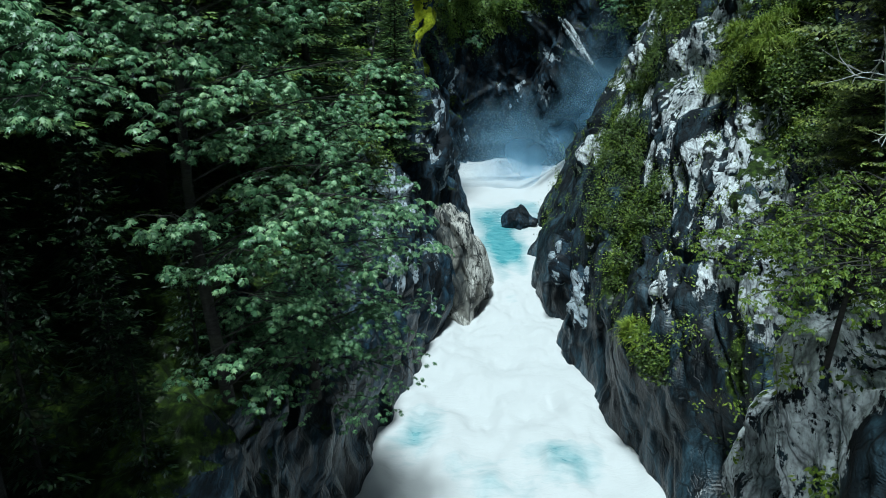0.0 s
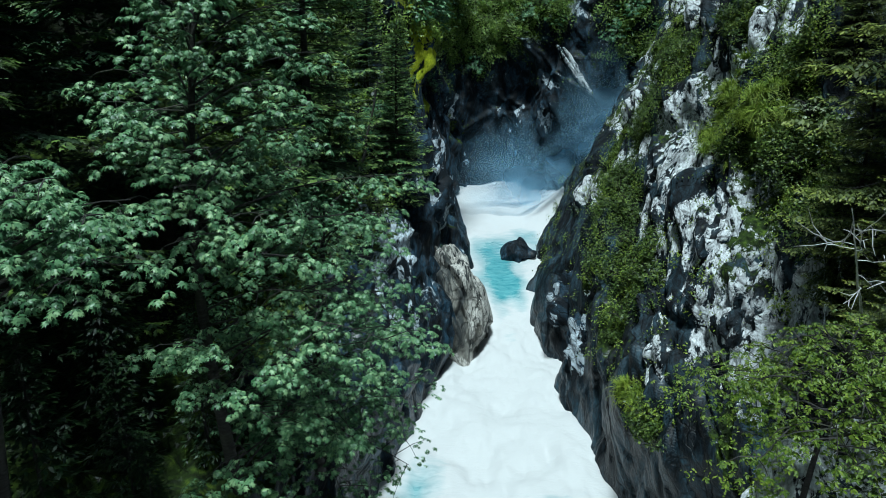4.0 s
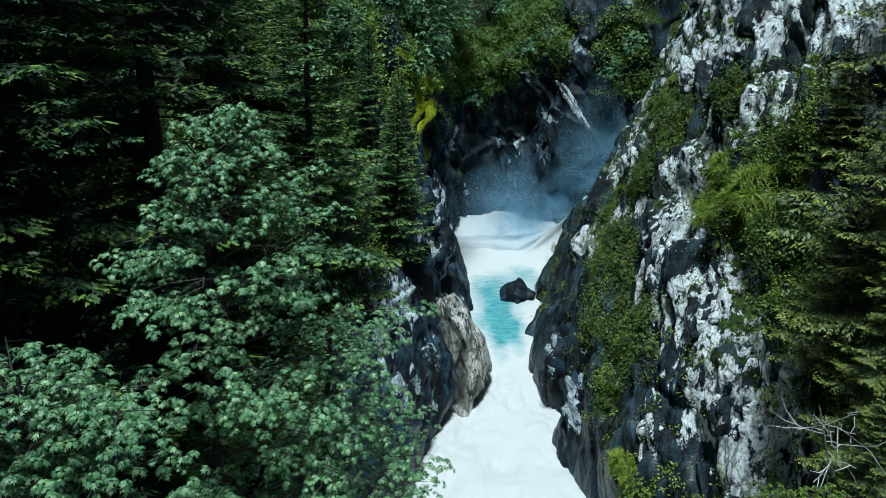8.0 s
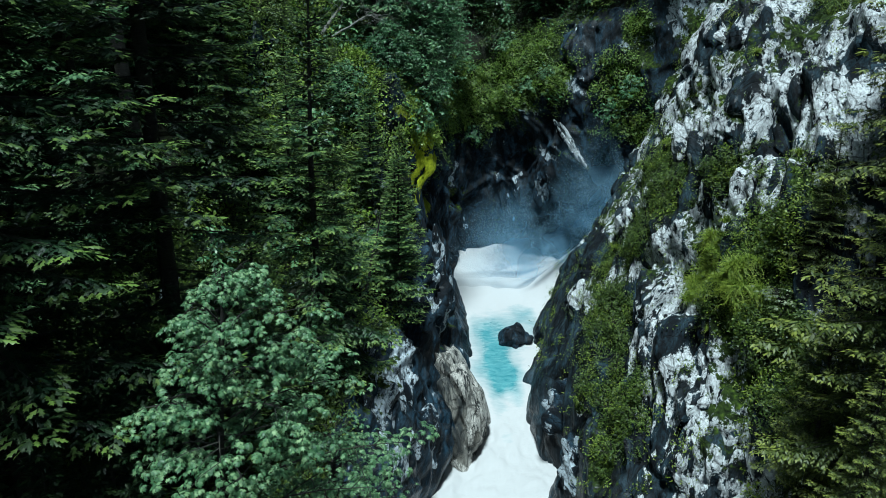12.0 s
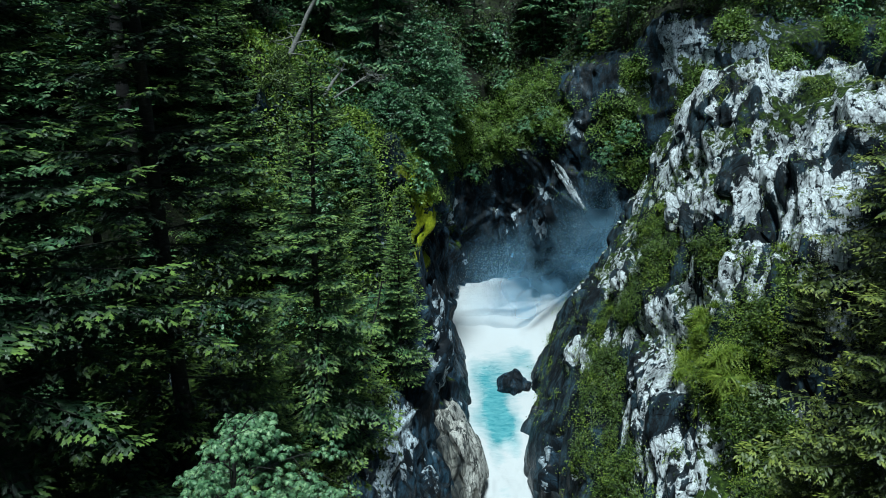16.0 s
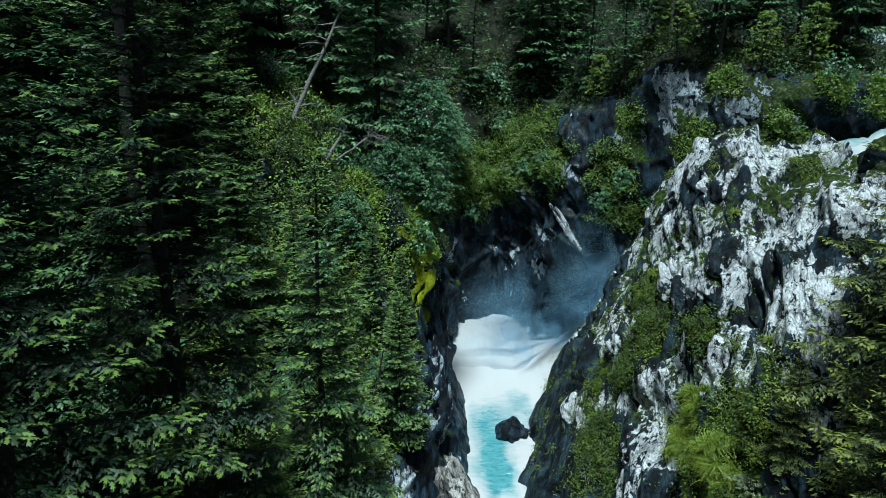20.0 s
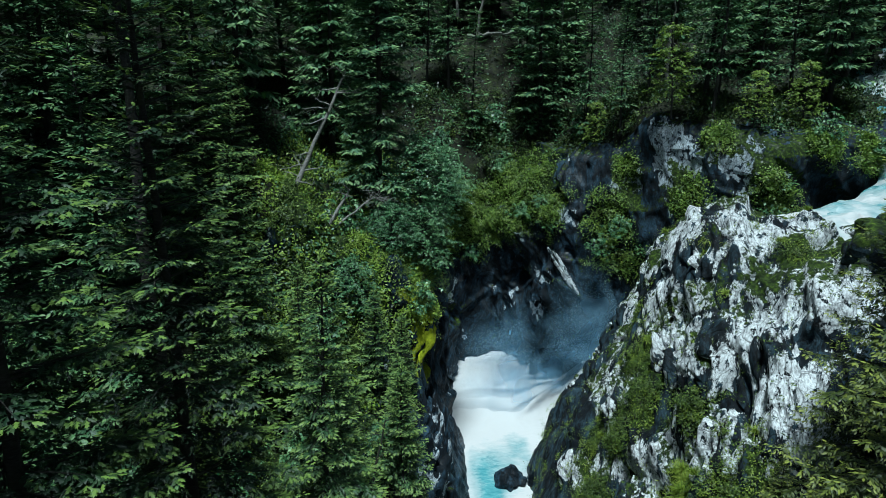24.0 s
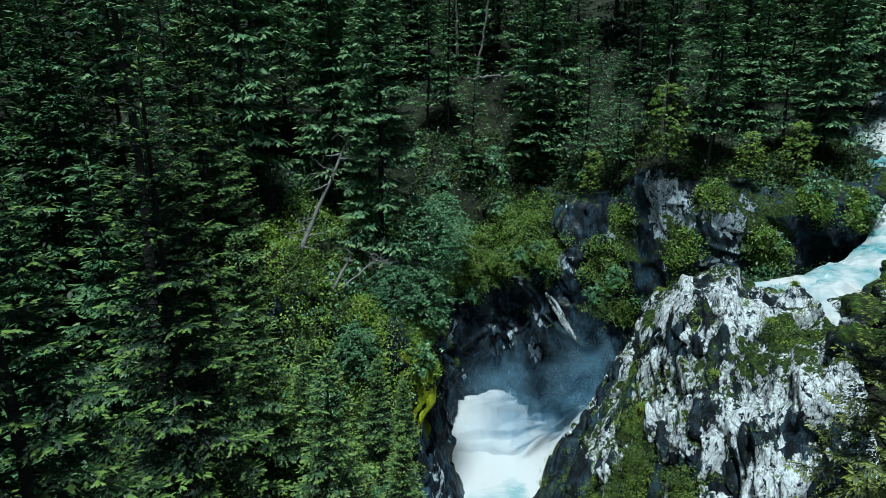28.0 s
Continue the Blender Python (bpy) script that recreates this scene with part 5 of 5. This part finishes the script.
slope_l = (LP[..., 2] > np.interp(LP[..., 1], [12, 18, 22, 31, 36], [2.5, 4.0, 5.6, 6.6, 11])) & (LN[..., 2] > 0.3)
grow([shrub_a, shrub_b, shrub_c, shrub_t], LP, LN, slope_l & (LP[..., 0] > -7) & (LP[..., 1] > 14), 50, 103, 0.7, 1.3)
rim_l = (LP[..., 1] > 35) & (LP[..., 2] > 14.5)
grow([shrub_a, shrub_t, shrub_c, shrub_t], LP, LN, rim_l & (LP[..., 0] > -7), 40, 104, 0.8, 1.5)
carpet("undergrowth", "green undergrowth on the steep bank", LP, LN, (slope_l & (LP[..., 1] > 15)) * (0.6 + fbm(LP * 0.6, 3, 303)), 20000, 0.12, SHRUB, 203, 5, 0.3)
carpet("undergrowth", "yellow-green undergrowth on the rim", LP, LN, rim_l * (LP[..., 0] > -6) * (0.3 + fbm(LP * 0.5, 3, 304)), 11000, 0.14, IVY, 204, 5, 0.3)
lush_b = field(BP, LUSH_BACK)
grow([shrub_a, shrub_c, shrub_t], BP, BN, (lush_b > 0.35), 40, 105, 0.8, 1.4)
carpet("creepers", "yellow-green plants hanging on the head wall", BP, BN, lush_b * (lush_b + 0.4 * fbm(BP * 0.6, 3, 305) > 0.35) * (BP[..., 2] > 9), 16000, 0.16, IVY, 205, 5, 0.6)
gn = grid_normals(G)
forest = ((gy > 30) & (gy < 80) & (gx > -22) & (gx < 45) & (G[..., 2] > 5))
# shade-toned leaves, dark like the ground beneath the trees
carpet("undergrowth", "undergrowth of the forest floor, coloured dark for shade", G, gn, forest * (0.5 + fbm(G * 0.4, 3, 306)), 15000, 0.24, SPRUCE_SHADE, 206, 5, 0.9)
carpet("undergrowth", "blue-green seedlings and ferns under the spruces", G, gn, forest * (0.3 + fbm(G * 0.35, 3, 307)), 9000, 0.24, SPRUCE_MID, 207, 5, 1.0)
rim_g = (gx > -3) & (gx < 36) & (gy - np.interp(gx, BACK_X, BACK_Y) > 0.3) & (gy - np.interp(gx, BACK_X, BACK_Y) < 7)
grow([shrub_a, shrub_t, shrub_a, shrub_c], G, gn, rim_g, 28, 106, 0.9, 1.8)
carpet("undergrowth", "bright green herbs along the cliff top", G, gn, rim_g * (0.5 + fbm(G * 0.5, 3, 308)), 9000, 0.2, SHRUB, 208, 5, 0.7)
slope_g = (gx > -12) & (gx < -1) & (gy > 26) & (gy < 56) & (G[..., 2] > 5)
grow([shrub_a, shrub_t, shrub_c], G, gn, slope_g, 26, 107, 0.9, 1.7)
carpet("undergrowth", "fresh green shrubs on the bank under the spruces", G, gn, slope_g * (0.5 + fbm(G * 0.5, 3, 309)), 9000, 0.2, IVY, 209, 5, 0.8)


# ---- dead wood ----
def snag(name, label, pts, radius, mat, seed, twigs=0, reach=1.0, crook=0.35):
    """A bare trunk or branch along pts, with crooked bare twigs as parts."""
    rng = np.random.default_rng(seed)
    pts = np.array(pts, float)
    s = np.linspace(0, 1, len(pts))
    u = np.linspace(0, 1, 14)
    c = np.stack([np.interp(u, s, pts[:, a]) for a in range(3)], -1) + rng.normal(0, radius * crook, (14, 3))
    ob = tagged(new(name, mesh_of(name, *tube(c, radius * (1.05 - 0.75 * u), 8), [mat], True)), label, "dead wood")
    for k in range(twigs):
        q = rng.uniform(0.3, 1.0)
        base = np.array([np.interp(q, u, c[:, a]) for a in range(3)])
        d = rng.normal(0, 1, 3)
        d[2] = abs(d[2]) * 0.5 - 0.15
        d = d / np.linalg.norm(d) * reach * rng.uniform(0.4, 1.1)
        pieces = []
        p = base + d * np.linspace(0, 1, 6)[:, None] + np.cumsum(rng.normal(0, 0.035 * reach, (6, 3)), 0)
        p[0] = base
        pieces.append(tube(p, np.linspace(radius * 0.3, 0.006, 6), 4))
        for j in range(3):
            b = p[2 + j]
            e = d * 0.4 + rng.normal(0, 0.3, 3) * reach
            pieces.append(tube(np.array((b, b + e * 0.5 + rng.normal(0, 0.04, 3), b + e)), np.array((0.009, 0.007, 0.004)), 3))
        part("twig", mesh_of("twig", *join(pieces), [mat]), ob)
    return ob


snag("fallen_tree", "bare dead trunk leaning over the slope", [(-10.2, 38.5, 21.0), (-8.8, 40.2, 24.2), (-6.4, 43, 30.0)], 0.22, BARK_PALE, 1, 18, 1.8, 0.08)
snag("fallen_log", "short pale log lying level on the bank", [(-10.6, 38.0, 22.3), (-9.7, 38.1, 22.3), (-8.9, 38.0, 22.25)], 0.085, WOOD_WHITE, 7, 0, 0.5, 0.05)
snag("fallen_tree", "broken pale trunk lying in the undergrowth", [(-7.6, 37.5, 19.8), (-6.0, 40, 22.6)], 0.17, BARK_PALE, 2, 5, 1.2, 0.1)
snag("fallen_branch", "dead grey branch tangle on the slope", [(-6.6, 38.8, 20.6), (-4.6, 40.5, 22.0), (-3.4, 41, 21.4)], 0.07, BARK_PALE, 3, 24, 1.3)
snag("fallen_log", "pale log lying across the forest floor", [(2.6, 69.0, 33.6), (5.2, 69.2, 34.0), (8.2, 69.4, 34.1)], 0.22, BARK_PALE, 4, 4, 0.8)
snag("dead_branch", "bare pale branch reaching out of the cliff", [(6.6, 9.2, 8.6), (5.9, 8.5, 9.6), (5.35, 8.0, 10.6)], 0.022, WOOD_WHITE, 5, 8, 0.7)
snag("leaning_stem", "thin dark stem leaning from the cliff edge", [(-4.4, 28.6, 6.6), (-3.6, 29.2, 9.0), (-3.0, 29.6, 12.0)], 0.10, BARK, 6, 6, 0.9)
for k, (x, y, z, h, lx) in enumerate(((10.3, 68.6, 29.5, 13, 0.1), (3.6, 70.5, 33.5, 11, 1.6), (1.6, 74, 36, 9, -0.2), (19.4, 56.5, 27.6, 9, 0.3), (12.0, 66, 28, 10, -0.1), (31.5, 54, 27, 9, 0.2))):
    snag("dead_tree", "standing dead spruce trunk, grey and bare", [(x, y, z), (x + lx * 0.5, y, z + h * 0.5), (x + lx, y, z + h)], 0.17, BARK_PALE, 40 + k, 7, 1.1)


# ---- spray over the plunge pool ----
def mist_material():
    """Drifting spray: thin, soft-edged, lit by the sky."""
    m, nt, p = material("spray")
    nt.nodes.remove(p)
    co = nt.nodes.new("ShaderNodeTexCoord").outputs["Generated"]
    mp = nt.nodes.new("ShaderNodeMapping")
    mp.inputs["Location"].default_value = (-1, -1, -1)
    mp.inputs["Scale"].default_value = (2, 2, 2)
    nt.links.new(co, mp.inputs["Vector"])
    g = nt.nodes.new("ShaderNodeTexGradient")
    g.gradient_type = "SPHERICAL"
    nt.links.new(mp.outputs[0], g.inputs[0])
    puff = grey(nt, noise_node(nt, 0.22, 3, 0.5), 0.2, 0.75)
    a = maths(nt, "MULTIPLY", maths(nt, "MULTIPLY", g.outputs["Fac"], puff), 0.74)
    d = nt.nodes.new("ShaderNodeBsdfDiffuse")
    d.inputs[0].default_value = (0.40, 0.66, 0.88, 1)
    tl = nt.nodes.new("ShaderNodeBsdfTranslucent")
    tl.inputs[0].default_value = (0.40, 0.66, 0.88, 1)
    both = nt.nodes.new("ShaderNodeMixShader")
    nt.links.new(d.outputs[0], both.inputs[1])
    nt.links.new(tl.outputs[0], both.inputs[2])
    t = nt.nodes.new("ShaderNodeBsdfTransparent")
    s = nt.nodes.new("ShaderNodeMixShader")
    nt.links.new(a, s.inputs[0])
    nt.links.new(t.outputs[0], s.inputs[1])
    nt.links.new(both.outputs[0], s.inputs[2])
    nt.links.new(s.outputs[0], nt.nodes["Material Output"].inputs[0])
    return m


SPRAY = mist_material()


def spray_sheet(x, y, z, w, h, seed, turn=0.0):
    """A billowing veil of spray, curved in depth."""
    u, v = np.meshgrid(np.linspace(-1, 1, 24), np.linspace(-1, 1, 18), indexing="ij")
    P = np.stack((u * w, np.zeros_like(u), v * h), -1)
    P[..., 1] = 0.9 * fbm(P * 0.35 + seed, 3, seed) + 0.6 * u * u
    return P @ np.array(Euler((0, 0, radians(turn))).to_matrix()).T + np.array((x, y, z)), u, v


spray = tagged(new("spray"), "blue-white spray drifting over the plunge pool", "spray", "", "stuff")
veils = [(6.0 + 0.5 * k, 48.5 + 2.0 * k, 3.8 + 0.3 * k, 7.0, 5.2, 4 * k) for k in range(5)]
veils += [(12.6, 49.8, 10.0, 4.0, 5.5, 15), (11.6, 48.6, 8.6, 4.6, 4.0, 20), (9.6, 47.8, 6.2, 4.2, 2.8, 25), (10.8, 47.2, 7.2, 3.8, 2.8, 25), (12.0, 47.0, 8.4, 3.0, 2.6, 25), (11.6, 47.8, 8.6, 4.6, 3.6, 25), (9.6, 47.2, 5.8, 3.4, 2.2, 25)]
for k, (x, y, z, w, h, turn) in enumerate(veils):
    P, u, v = spray_sheet(x, y, z, w, h, 70 + k, turn)
    part("veil", mesh_of("veil", P, grid_faces(24, 18), [SPRAY], True), spray)
